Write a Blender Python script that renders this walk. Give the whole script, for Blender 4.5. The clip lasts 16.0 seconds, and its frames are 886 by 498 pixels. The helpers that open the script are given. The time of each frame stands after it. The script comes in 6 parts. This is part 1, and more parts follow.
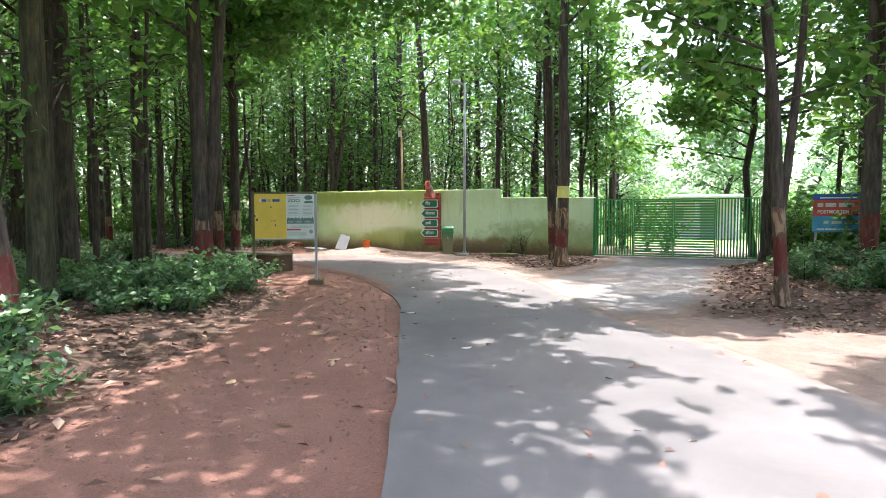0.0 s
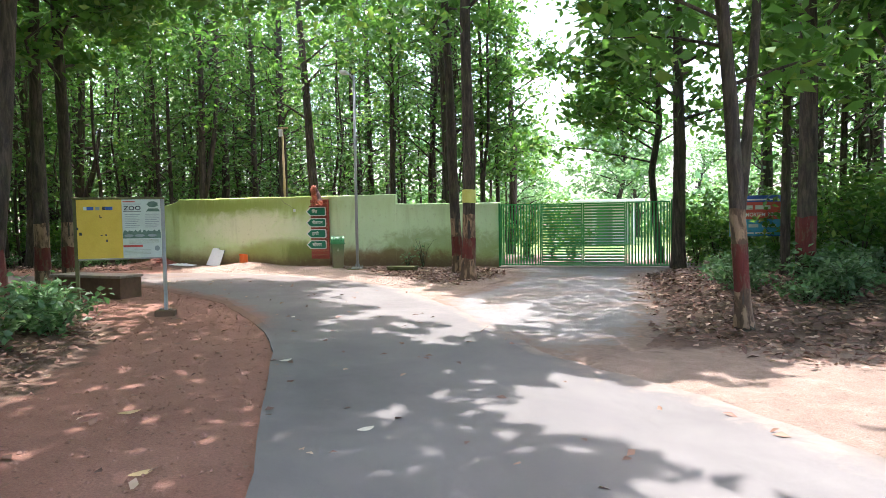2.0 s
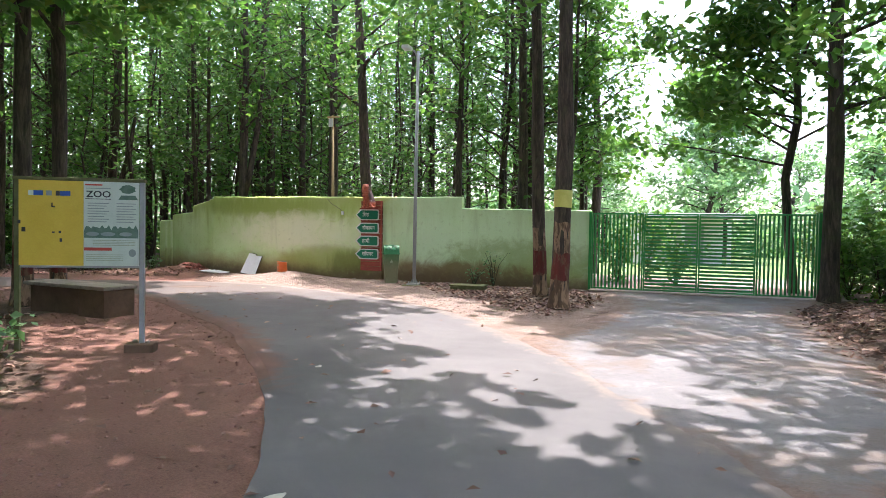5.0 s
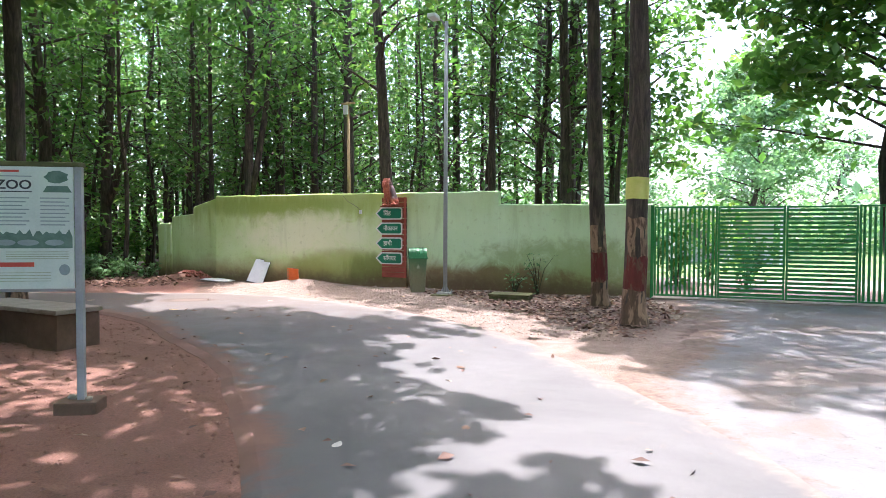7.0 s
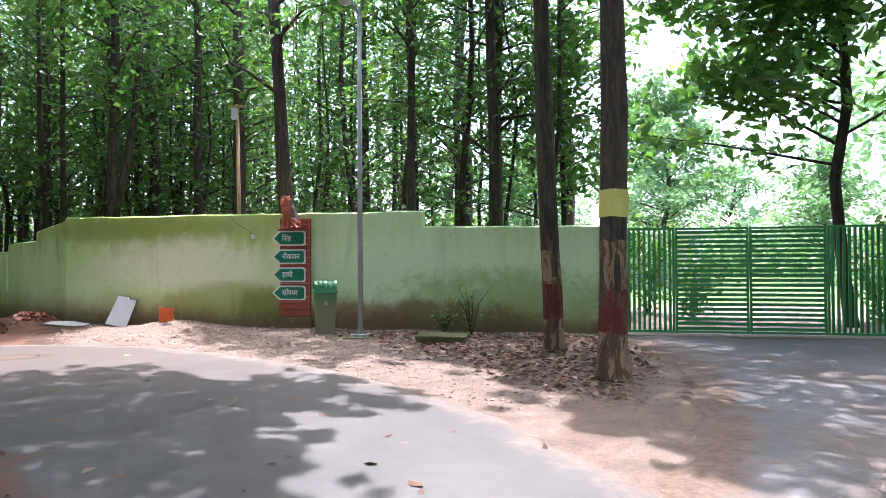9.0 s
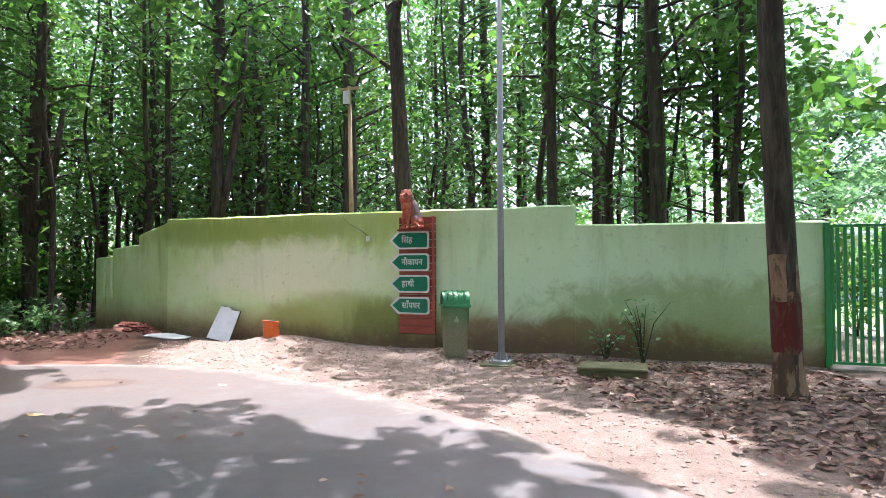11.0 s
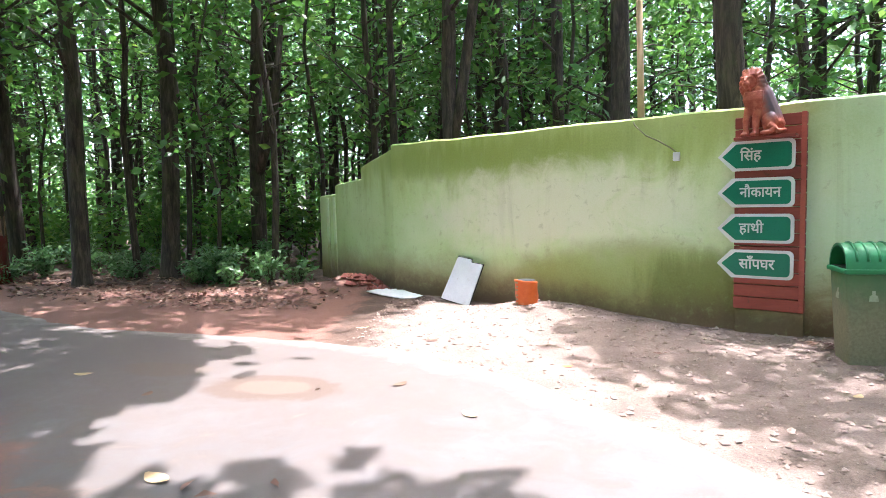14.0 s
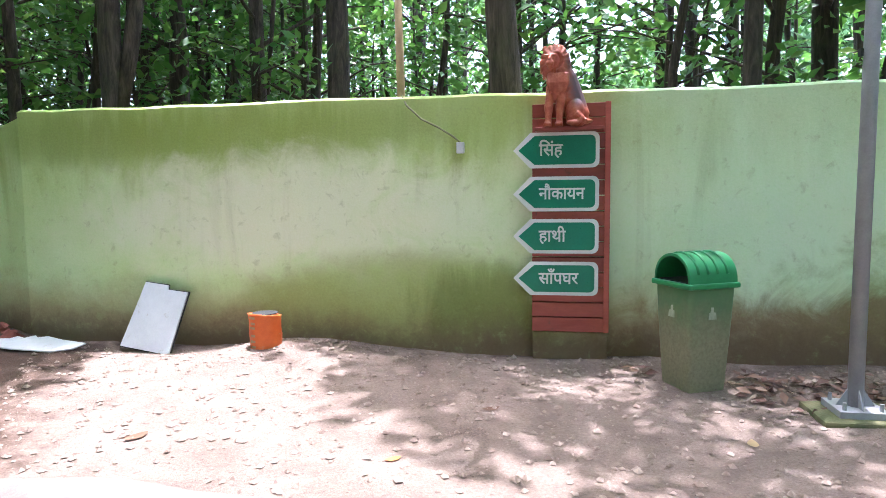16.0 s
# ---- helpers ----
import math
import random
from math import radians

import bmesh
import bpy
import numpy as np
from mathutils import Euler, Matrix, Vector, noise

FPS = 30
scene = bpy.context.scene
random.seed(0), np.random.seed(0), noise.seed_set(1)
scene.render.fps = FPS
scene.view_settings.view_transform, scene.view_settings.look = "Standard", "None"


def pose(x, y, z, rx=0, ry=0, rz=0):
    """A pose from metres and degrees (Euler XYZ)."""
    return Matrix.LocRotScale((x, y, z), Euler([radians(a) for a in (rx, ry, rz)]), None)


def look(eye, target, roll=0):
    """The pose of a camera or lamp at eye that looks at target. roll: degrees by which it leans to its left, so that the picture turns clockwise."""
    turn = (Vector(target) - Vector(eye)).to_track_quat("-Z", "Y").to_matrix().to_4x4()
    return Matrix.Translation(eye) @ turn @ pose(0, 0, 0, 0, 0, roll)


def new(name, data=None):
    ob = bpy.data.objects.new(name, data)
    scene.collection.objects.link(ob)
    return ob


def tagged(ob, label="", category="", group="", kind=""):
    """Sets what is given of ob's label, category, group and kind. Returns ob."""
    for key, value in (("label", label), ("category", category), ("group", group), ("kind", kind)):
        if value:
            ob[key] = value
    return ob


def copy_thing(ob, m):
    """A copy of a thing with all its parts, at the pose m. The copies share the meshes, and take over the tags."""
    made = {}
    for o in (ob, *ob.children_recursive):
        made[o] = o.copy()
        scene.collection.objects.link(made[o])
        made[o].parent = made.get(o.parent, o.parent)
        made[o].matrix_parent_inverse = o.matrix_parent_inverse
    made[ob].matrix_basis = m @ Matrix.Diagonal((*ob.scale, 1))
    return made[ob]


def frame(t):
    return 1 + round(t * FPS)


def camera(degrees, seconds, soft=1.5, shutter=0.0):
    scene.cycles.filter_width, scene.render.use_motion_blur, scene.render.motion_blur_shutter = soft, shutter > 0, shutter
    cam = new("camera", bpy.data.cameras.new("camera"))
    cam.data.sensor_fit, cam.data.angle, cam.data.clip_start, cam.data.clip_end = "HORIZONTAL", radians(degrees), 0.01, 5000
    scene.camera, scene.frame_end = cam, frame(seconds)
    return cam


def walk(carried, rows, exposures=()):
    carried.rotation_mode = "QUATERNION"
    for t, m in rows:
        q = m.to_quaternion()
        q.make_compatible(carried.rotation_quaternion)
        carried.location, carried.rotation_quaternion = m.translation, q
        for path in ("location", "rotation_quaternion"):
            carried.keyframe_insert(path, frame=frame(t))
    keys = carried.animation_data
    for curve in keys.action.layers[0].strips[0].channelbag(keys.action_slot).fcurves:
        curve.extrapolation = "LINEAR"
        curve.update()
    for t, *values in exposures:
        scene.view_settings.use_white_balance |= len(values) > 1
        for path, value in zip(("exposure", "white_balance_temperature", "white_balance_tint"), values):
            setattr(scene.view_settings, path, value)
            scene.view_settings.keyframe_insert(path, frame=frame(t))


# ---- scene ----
cam = camera(70.8, 16.0, soft=0.6)
ROWS = [  # seconds, x, y, z, yaw, pitch, roll
    (0.0, -0.641, 1.464, 1.529, -2.39, -3.33, 0.11),
    (0.5, -0.612, 2.017, 1.535, 2.46, -2.89, 0.50),
    (1.0, -0.572, 2.614, 1.508, 1.82, -2.08, 1.06),
    (1.5, -0.535, 3.238, 1.513, -1.89, -4.06, 1.77),
    (2.0, -0.474, 3.860, 1.519, -12.29, -2.65, 0.91),
    (2.5, -0.400, 4.476, 1.505, -20.27, -2.68, 0.88),
    (3.0, -0.323, 5.091, 1.478, -21.50, -3.28, 1.25),
    (3.5, -0.279, 5.700, 1.540, -22.34, -2.55, -0.21),
    (4.0, -0.249, 6.273, 1.488, -12.56, -1.00, 0.57),
    (4.5, -0.260, 6.861, 1.447, -7.72, -1.62, -0.97),
    (7.0, -0.465, 9.809, 1.448, -6.02, -1.67, -0.19),
    (7.5, -0.473, 10.440, 1.494, -7.48, -2.85, 0.16),
    (8.0, -0.473, 11.051, 1.492, -13.36, -0.80, -0.68),
    (8.5, -0.467, 11.660, 1.490, -14.03, 1.17, 0.47),
    (9.0, -0.467, 12.284, 1.482, -15.15, 0.69, 0.39),
    (9.5, -0.483, 12.915, 1.485, -10.85, 0.41, 0.13),
    (11.8, -0.977, 15.808, 1.504, -2.54, 1.39, 2.60),
    (12.0, -1.041, 16.067, 1.472, -0.82, 0.57, 3.39),
    (12.5, -1.218, 16.689, 1.488, 3.48, -0.04, 0.82),
    (13.0, -1.362, 17.304, 1.513, 12.73, -1.53, 1.23),
    (13.5, -1.522, 17.918, 1.515, 19.53, -2.39, -0.53),
    (14.0, -1.706, 18.519, 1.494, 14.37, -4.44, 1.38),
    (14.5, -1.922, 19.103, 1.510, 3.21, -4.11, -0.74),
    (15.0, -2.182, 19.603, 1.493, -3.66, -2.58, 0.05),
    (15.5, -2.449, 20.170, 1.518, -10.65, -4.87, -0.72),
    (16.0, -2.728, 20.655, 1.501, -16.87, -4.95, 0.62),
]
EXPOSURE = 3.13
walk(cam, [(t, pose(x, y, z, 90 + pitch, roll, yaw)) for t, x, y, z, yaw, pitch, roll in ROWS],
     exposures=[(t, EXPOSURE + more, k, tint) for t, more, k, tint in ((0.0, 0.28, 6500, 20), (2.0, 0.2, 6500, 20), (4.5, -0.02, 6450, 23), (7.0, 0.2, 6100, 23), (8.5, -0.06, 6000, 24), (9.5, -0.03, 6000, 24), (12.0, 0.38, 5950, 22), (13.5, 0.58, 5950, 21), (16.0, 0.5, 5700, 22))])

# ---- light ----
SUN_ELEVATION, SUN_TURN = radians(80), radians(27)      # height above the horizon; compass turn from +y towards +x
TO_SUN = Vector((math.sin(SUN_TURN) * math.cos(SUN_ELEVATION), math.cos(SUN_TURN) * math.cos(SUN_ELEVATION), math.sin(SUN_ELEVATION)))
world = bpy.data.worlds.new("sky")
scene.world = world
world.use_nodes = True
sky = world.node_tree.nodes.new("ShaderNodeTexSky")
sky.sky_type, sky.sun_disc = "NISHITA", False
sky.sun_elevation, sky.sun_rotation = SUN_ELEVATION, SUN_TURN
sky.air_density, sky.dust_density = 1.0, 4.0
world.node_tree.links.new(sky.outputs[0], world.node_tree.nodes["Background"].inputs[0])
world.node_tree.nodes["Background"].inputs[1].default_value = 0.15
sun = new("sun", bpy.data.lights.new("sun", "SUN"))
sun.data.energy, sun.data.angle, sun.data.color = 1.5, radians(0.6), (1.0, 0.97, 0.91)
sun.matrix_world = look(TO_SUN * 60, (0, 0, 0))
tagged(sun, kind="structure")

# ---- materials ----
def nodes_of(name):
    m = bpy.data.materials.new(name)
    m.use_nodes = True
    nt = m.node_tree
    return m, nt, nt.nodes["Principled BSDF"], nt.links.new


def ramp(nt, fac, stops):
    r = nt.nodes.new("ShaderNodeValToRGB")
    els = r.color_ramp.elements
    while len(els) < len(stops):
        els.new(0.5)
    for e, (p, c) in zip(els, stops):
        e.position, e.color = p, (*c, 1) if len(c) == 3 else c
    nt.links.new(fac, r.inputs[0])
    return r.outputs[0]


def noise_of(nt, coord, scale, detail=5.0, rough=0.6, distortion=0.0, stretch=None):
    if stretch:
        mp = nt.nodes.new("ShaderNodeMapping")
        mp.inputs["Scale"].default_value = stretch
        nt.links.new(coord, mp.inputs[0])
        coord = mp.outputs[0]
    n = nt.nodes.new("ShaderNodeTexNoise")
    n.inputs["Scale"].default_value, n.inputs["Detail"].default_value = scale, detail
    n.inputs["Roughness"].default_value, n.inputs["Distortion"].default_value = rough, distortion
    nt.links.new(coord, n.inputs["Vector"])
    return n.outputs["Fac"]


def blend(nt, fac, a, b, how="MIX"):
    m = nt.nodes.new("ShaderNodeMix")
    m.data_type, m.blend_type = "RGBA", how
    for sock, v in ((m.inputs[0], fac), (m.inputs[6], a), (m.inputs[7], b)):
        if isinstance(v, (int, float)):
            sock.default_value = v
        elif isinstance(v, tuple):
            sock.default_value = (*v, 1)
        else:
            nt.links.new(v, sock)
    return m.outputs[2]


def math_node(nt, op, a, b=0.0, clamp=False):
    m = nt.nodes.new("ShaderNodeMath")
    m.operation, m.use_clamp = op, clamp
    for sock, v in zip(m.inputs, (a, b)):
        if isinstance(v, (int, float)):
            sock.default_value = v
        else:
            nt.links.new(v, sock)
    return m.outputs[0]


def step_of(nt, value, lo, hi):
    m = nt.nodes.new("ShaderNodeMapRange")
    m.interpolation_type = "SMOOTHSTEP"
    m.inputs[1].default_value, m.inputs[2].default_value = lo, hi
    nt.links.new(value, m.inputs[0])
    return m.outputs[0]


def bumped(nt, bsdf, height, strength, distance):
    b = nt.nodes.new("ShaderNodeBump")
    b.inputs["Strength"].default_value, b.inputs["Distance"].default_value = strength, distance
    nt.links.new(height, b.inputs["Height"])
    nt.links.new(b.outputs[0], bsdf.inputs["Normal"])


def coords(nt, which="Object"):
    return nt.nodes.new("ShaderNodeTexCoord").outputs[which]


def mat(name, dark, light, scale=3.0, fine=60.0, rough=0.8, bump=0.3, depth=0.004, metal=0.0, stretch=None, dirt=None, vary=0.0):
    """A surface with stains at one scale and grain at another; dirt: (colour, amount)."""
    m, nt, b, link = nodes_of(name)
    co = coords(nt)
    big = noise_of(nt, co, scale, 6, 0.65, 0.3, stretch)
    small = noise_of(nt, co, fine, 4, 0.7, 0, stretch)
    c = ramp(nt, big, [(0.3, dark), (0.7, light)])
    c = blend(nt, 0.35, c, ramp(nt, small, [(0.25, (0.35, 0.35, 0.35)), (0.75, (0.65, 0.65, 0.65))]), "OVERLAY")
    if dirt:
        d = noise_of(nt, co, scale * 2.3, 8, 0.7, 0.8)
        c = blend(nt, step_of(nt, d, 0.62 - dirt[1] * 0.3, 0.75), c, dirt[0])
    if vary:
        oi = nt.nodes.new("ShaderNodeObjectInfo")
        c = blend(nt, vary, c, ramp(nt, oi.outputs["Random"], [(0.0, (0.25, 0.25, 0.25)), (1.0, (0.8, 0.8, 0.8))]), "OVERLAY")
    link(c, b.inputs["Base Color"])
    link(ramp(nt, small, [(0.2, (max(rough - 0.12, 0.05),) * 3), (0.8, (min(rough + 0.1, 1.0),) * 3)]), b.inputs["Roughness"])
    b.inputs["Metallic"].default_value = metal
    bumped(nt, b, small, bump, depth)
    return m


def leaf_mat(name, stops, translucent=0.45, rough=0.45):
    m, nt, b, link = nodes_of(name)
    geo = nt.nodes.new("ShaderNodeNewGeometry")
    c = ramp(nt, geo.outputs["Random Per Island"], stops)
    vein = noise_of(nt, coords(nt), 25, 3)
    c = blend(nt, 0.3, c, ramp(nt, vein, [(0.3, (0.35, 0.35, 0.35)), (0.7, (0.65, 0.65, 0.65))]), "OVERLAY")
    link(c, b.inputs["Base Color"])
    b.inputs["Roughness"].default_value = rough
    tr = nt.nodes.new("ShaderNodeBsdfTranslucent")
    link(blend(nt, 0.5, c, (0.15, 0.36, 0.03), "SCREEN") if translucent > 0.3 else c, tr.inputs[0])
    mix = nt.nodes.new("ShaderNodeMixShader")
    mix.inputs[0].default_value = translucent
    link(b.outputs[0], mix.inputs[1])
    link(tr.outputs[0], mix.inputs[2])
    link(mix.outputs[0], nt.nodes["Material Output"].inputs[0])
    return m


LEAF = leaf_mat("green_leaf", [(0.0, (0.03, 0.095, 0.022)), (0.5, (0.06, 0.17, 0.033)), (0.85, (0.1, 0.23, 0.04)), (1.0, (0.2, 0.27, 0.05))], 0.45, 0.42)
LEAF_DARK = leaf_mat("shade_leaf", [(0.0, (0.03, 0.095, 0.026)), (0.6, (0.06, 0.17, 0.042)), (1.0, (0.14, 0.24, 0.055))], 0.38, 0.4)
LEAF_BUSH = leaf_mat("bush_leaf", [(0.0, (0.04, 0.1, 0.05)), (0.6, (0.085, 0.18, 0.085)), (1.0, (0.17, 0.27, 0.14))], 0.4, 0.35)
# pale weeds and shrubs; on far trees this paleness paints in haze
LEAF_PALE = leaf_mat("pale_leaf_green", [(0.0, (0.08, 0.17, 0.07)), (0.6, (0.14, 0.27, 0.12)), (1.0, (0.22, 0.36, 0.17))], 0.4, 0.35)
LEAF_DRY = leaf_mat("dry_leaf", [(0.0, (0.06, 0.028, 0.019)), (0.5, (0.145, 0.075, 0.052)), (0.85, (0.22, 0.13, 0.088)), (1.0, (0.42, 0.31, 0.23))], 0.1, 0.7)


def bark_mat(name, dark, light):
    m, nt, b, link = nodes_of(name)
    co = coords(nt)
    ridges = noise_of(nt, co, 14, 6, 0.7, 0.6, (1, 1, 0.16))
    patches = noise_of(nt, co, 1.6, 4, 0.6)
    c = ramp(nt, ridges, [(0.32, tuple(v * 0.35 for v in dark)), (0.5, dark), (0.72, light)])
    c = blend(nt, step_of(nt, patches, 0.5, 0.7), c, blend(nt, 0.5, c, (0.075, 0.085, 0.04)))
    link(c, b.inputs["Base Color"])
    b.inputs["Roughness"].default_value = 0.92
    bumped(nt, b, ridges, 0.9, 0.025)
    return m


BARK = bark_mat("bark", (0.055, 0.041, 0.033), (0.133, 0.098, 0.076))
BARK_GREEN = bark_mat("mossy_bark", (0.06, 0.055, 0.03), (0.14, 0.125, 0.065))


def flaking_mat(name, paint, under, cover):
    """Old limewash or oxide paint flaking off bark."""
    m, nt, b, link = nodes_of(name)
    co = coords(nt)
    ridges = noise_of(nt, co, 14, 6, 0.7, 0.6, (1, 1, 0.2))
    flakes = noise_of(nt, co, 7, 7, 0.65, 0.8, (1, 1, 0.35))
    bark = ramp(nt, ridges, [(0.3, tuple(v * 0.4 for v in under)), (0.7, under)])
    c = blend(nt, step_of(nt, flakes, cover - 0.05, cover + 0.05), bark, ramp(nt, ridges, [(0.3, tuple(v * 0.6 for v in paint)), (0.7, paint)]))
    link(c, b.inputs["Base Color"])
    b.inputs["Roughness"].default_value = 0.9
    bumped(nt, b, ridges, 0.8, 0.02)
    return m


PAINT_RED = flaking_mat("oxide_band", (0.14, 0.026, 0.02), (0.17, 0.085, 0.055), 0.46)
PAINT_WHITE = flaking_mat("lime_band", (0.34, 0.22, 0.14), (0.13, 0.078, 0.05), 0.5)
PAINT_YELLOW = mat("yellow_band", (0.5, 0.5, 0.12), (0.62, 0.6, 0.2), 6, 60, 0.7)



def asphalt_mat():
    """Grey asphalt with fine aggregate, thickly dusted near the sand heap and the wall."""
    m, nt, b, link = nodes_of("asphalt")
    co = coords(nt)
    sep = nt.nodes.new("ShaderNodeSeparateXYZ")
    link(co, sep.inputs[0])
    big = noise_of(nt, co, 0.6, 6, 0.65, 0.4)
    mid = noise_of(nt, co, 3.0, 7, 0.7, 0.6)
    grit = noise_of(nt, co, 170, 4, 0.75)
    c = ramp(nt, big, [(0.3, (0.088, 0.088, 0.088)), (0.7, (0.14, 0.137, 0.134))])
    near = math_node(nt, "ADD", math_node(nt, "MULTIPLY", sep.outputs[1], 0.12), math_node(nt, "MULTIPLY", mid, 1.6))
    c = blend(nt, math_node(nt, "MULTIPLY", step_of(nt, near, 2.75, 3.75), 0.8), c, (0.102, 0.081, 0.068))
    c = blend(nt, math_node(nt, "MULTIPLY", step_of(nt, mid, 0.58, 0.76), 0.5), c, (0.16, 0.132, 0.11))
    worn = nt.nodes.new("ShaderNodeAttribute")
    worn.attribute_name = "worn"
    ragged = math_node(nt, "ADD", worn.outputs["Fac"], math_node(nt, "MULTIPLY", math_node(nt, "SUBTRACT", mid, 0.5), 1.5))
    c = blend(nt, math_node(nt, "MULTIPLY", step_of(nt, ragged, 0.42, 0.85), 0.9), c, ramp(nt, mid, [(0.3, (0.115, 0.098, 0.085)), (0.7, (0.2, 0.172, 0.15))]))
    washed = nt.nodes.new("ShaderNodeAttribute")
    washed.attribute_name = "mud"
    ragged = math_node(nt, "ADD", washed.outputs["Fac"], math_node(nt, "MULTIPLY", math_node(nt, "SUBTRACT", mid, 0.5), 1.4))
    c = blend(nt, math_node(nt, "MULTIPLY", step_of(nt, ragged, 0.3, 0.85), 0.95), c, ramp(nt, mid, [(0.3, (0.125, 0.066, 0.049)), (0.7, (0.185, 0.105, 0.08))]))
    # a dried puddle's mud ring
    for x0, y0, wide, deep, tone in ((-4.3, 22.95, 0.62, 0.34, (0.085, 0.058, 0.042)), (-4.3, 22.95, 0.34, 0.18, (0.13, 0.095, 0.072)), (-5.6, 23.3, 0.5, 0.22, (0.11, 0.084, 0.066))):
        px = math_node(nt, "DIVIDE", math_node(nt, "SUBTRACT", sep.outputs[0], x0), wide)
        py = math_node(nt, "DIVIDE", math_node(nt, "SUBTRACT", sep.outputs[1], y0), deep)
        r = math_node(nt, "ADD", math_node(nt, "MULTIPLY", px, px), math_node(nt, "MULTIPLY", py, py))
        r = math_node(nt, "ADD", r, math_node(nt, "MULTIPLY", math_node(nt, "SUBTRACT", mid, 0.5), 2.4))
        c = blend(nt, math_node(nt, "MULTIPLY", math_node(nt, "SUBTRACT", 1.0, step_of(nt, r, 0.6, 1.25)), 0.75), c, tone)
    c = blend(nt, 0.6, c, ramp(nt, grit, [(0.25, (0.26, 0.26, 0.26)), (0.75, (0.74, 0.74, 0.74))]), "OVERLAY")
    link(c, b.inputs["Base Color"])
    b.inputs["Specular IOR Level"].default_value = 0.3
    b.inputs["Roughness"].default_value = 0.9
    bumped(nt, b, blend(nt, 0.5, grit, mid), 0.5, 0.006)
    return m


ASPHALT = asphalt_mat()


def apron_mat():
    """Broken grey concrete with pale scoured patches, mud washed over it and soil creeping in from its edges."""
    m, nt, b, link = nodes_of("old_concrete")
    co = coords(nt)
    big = noise_of(nt, co, 0.8, 6, 0.65, 0.5)
    mid = noise_of(nt, co, 2.8, 8, 0.72, 0.6)
    crumbs = noise_of(nt, co, 13, 5, 0.7, 0.3)
    grit = noise_of(nt, co, 90, 4, 0.75)
    c = ramp(nt, mid, [(0.3, (0.085, 0.086, 0.09)), (0.52, (0.135, 0.134, 0.134)), (0.72, (0.23, 0.226, 0.22))])
    c = blend(nt, math_node(nt, "MULTIPLY", step_of(nt, big, 0.46, 0.62), 0.75), c, (0.125, 0.098, 0.078))
    c = blend(nt, math_node(nt, "MULTIPLY", step_of(nt, crumbs, 0.6, 0.68), 0.7), c, (0.06, 0.052, 0.045))
    worn = nt.nodes.new("ShaderNodeAttribute")
    worn.attribute_name = "worn"
    ragged = math_node(nt, "ADD", worn.outputs["Fac"], math_node(nt, "MULTIPLY", math_node(nt, "SUBTRACT", mid, 0.5), 1.6))
    c = blend(nt, step_of(nt, ragged, 0.4, 0.8), c, ramp(nt, crumbs, [(0.3, (0.085, 0.055, 0.04)), (0.7, (0.17, 0.12, 0.088))]))
    c = blend(nt, 0.5, c, ramp(nt, grit, [(0.25, (0.28, 0.28, 0.28)), (0.75, (0.72, 0.72, 0.72))]), "OVERLAY")
    link(c, b.inputs["Base Color"])
    link(ramp(nt, mid, [(0.3, (0.62,) * 3), (0.6, (0.9,) * 3)]), b.inputs["Roughness"])
    bumped(nt, b, blend(nt, 0.5, crumbs, mid), 0.9, 0.03)
    return m


CONCRETE = apron_mat()
CONCRETE_BLOCK = mat("cement", (0.2, 0.17, 0.14), (0.34, 0.29, 0.24), 5, 80, 0.9, 0.5, 0.005, dirt=((0.11, 0.08, 0.05), 0.3))
SOIL_BLOCK = mat("mud_brick", (0.1, 0.06, 0.04), (0.17, 0.1, 0.065), 5, 70, 0.95, 0.6, 0.006)
MOSSY_STONE = mat("mossy_stone", (0.06, 0.075, 0.025), (0.15, 0.14, 0.07), 6, 60, 0.95, 0.7, 0.008)
STEEL_GREY = mat("galvanised_steel", (0.27, 0.278, 0.29), (0.37, 0.38, 0.392), 5, 90, 0.6, 0.1, 0.001, 0.2)
GREEN_STEEL = mat("green_gate_paint", (0.01, 0.19, 0.045), (0.02, 0.3, 0.07), 3, 70, 0.4, 0.1, 0.001, dirt=((0.1, 0.08, 0.05), 0.05))
SIGN_GREEN = mat("sign_green", (0.006, 0.17, 0.1), (0.01, 0.21, 0.125), 3, 90, 0.35, 0.05, 0.0005)
SIGN_WHITE = mat("sign_white", (0.66, 0.67, 0.66), (0.78, 0.79, 0.78), 4, 90, 0.4, 0.05, 0.0005)
SIGN_RED = mat("sign_red", (0.5, 0.06, 0.045), (0.58, 0.09, 0.06), 4, 80, 0.5, 0.05, 0.0005)
SIGN_BLUE = mat("sign_blue", (0.02, 0.08, 0.36), (0.03, 0.11, 0.44), 4, 80, 0.5, 0.05, 0.0005)
SIGN_CYAN = mat("sign_cyan", (0.04, 0.3, 0.52), (0.06, 0.38, 0.6), 4, 80, 0.5, 0.05, 0.0005)
SIGN_YELLOW = mat("sign_yellow", (0.62, 0.41, 0.045), (0.72, 0.5, 0.07), 3, 80, 0.5, 0.05, 0.0005)
SIGN_PALE = mat("sign_pale", (0.52, 0.58, 0.53), (0.62, 0.67, 0.61), 3, 80, 0.5, 0.05, 0.0005)
INK = mat("ink", (0.03, 0.03, 0.035), (0.05, 0.05, 0.06), 5, 80, 0.6, 0.05, 0.0005)
INK_GREY = mat("grey_print", (0.22, 0.27, 0.27), (0.3, 0.34, 0.34), 5, 80, 0.6, 0.05, 0.0005)
INK_GREEN = mat("green_print", (0.06, 0.13, 0.1), (0.14, 0.22, 0.17), 8, 80, 0.6, 0.05, 0.0005)
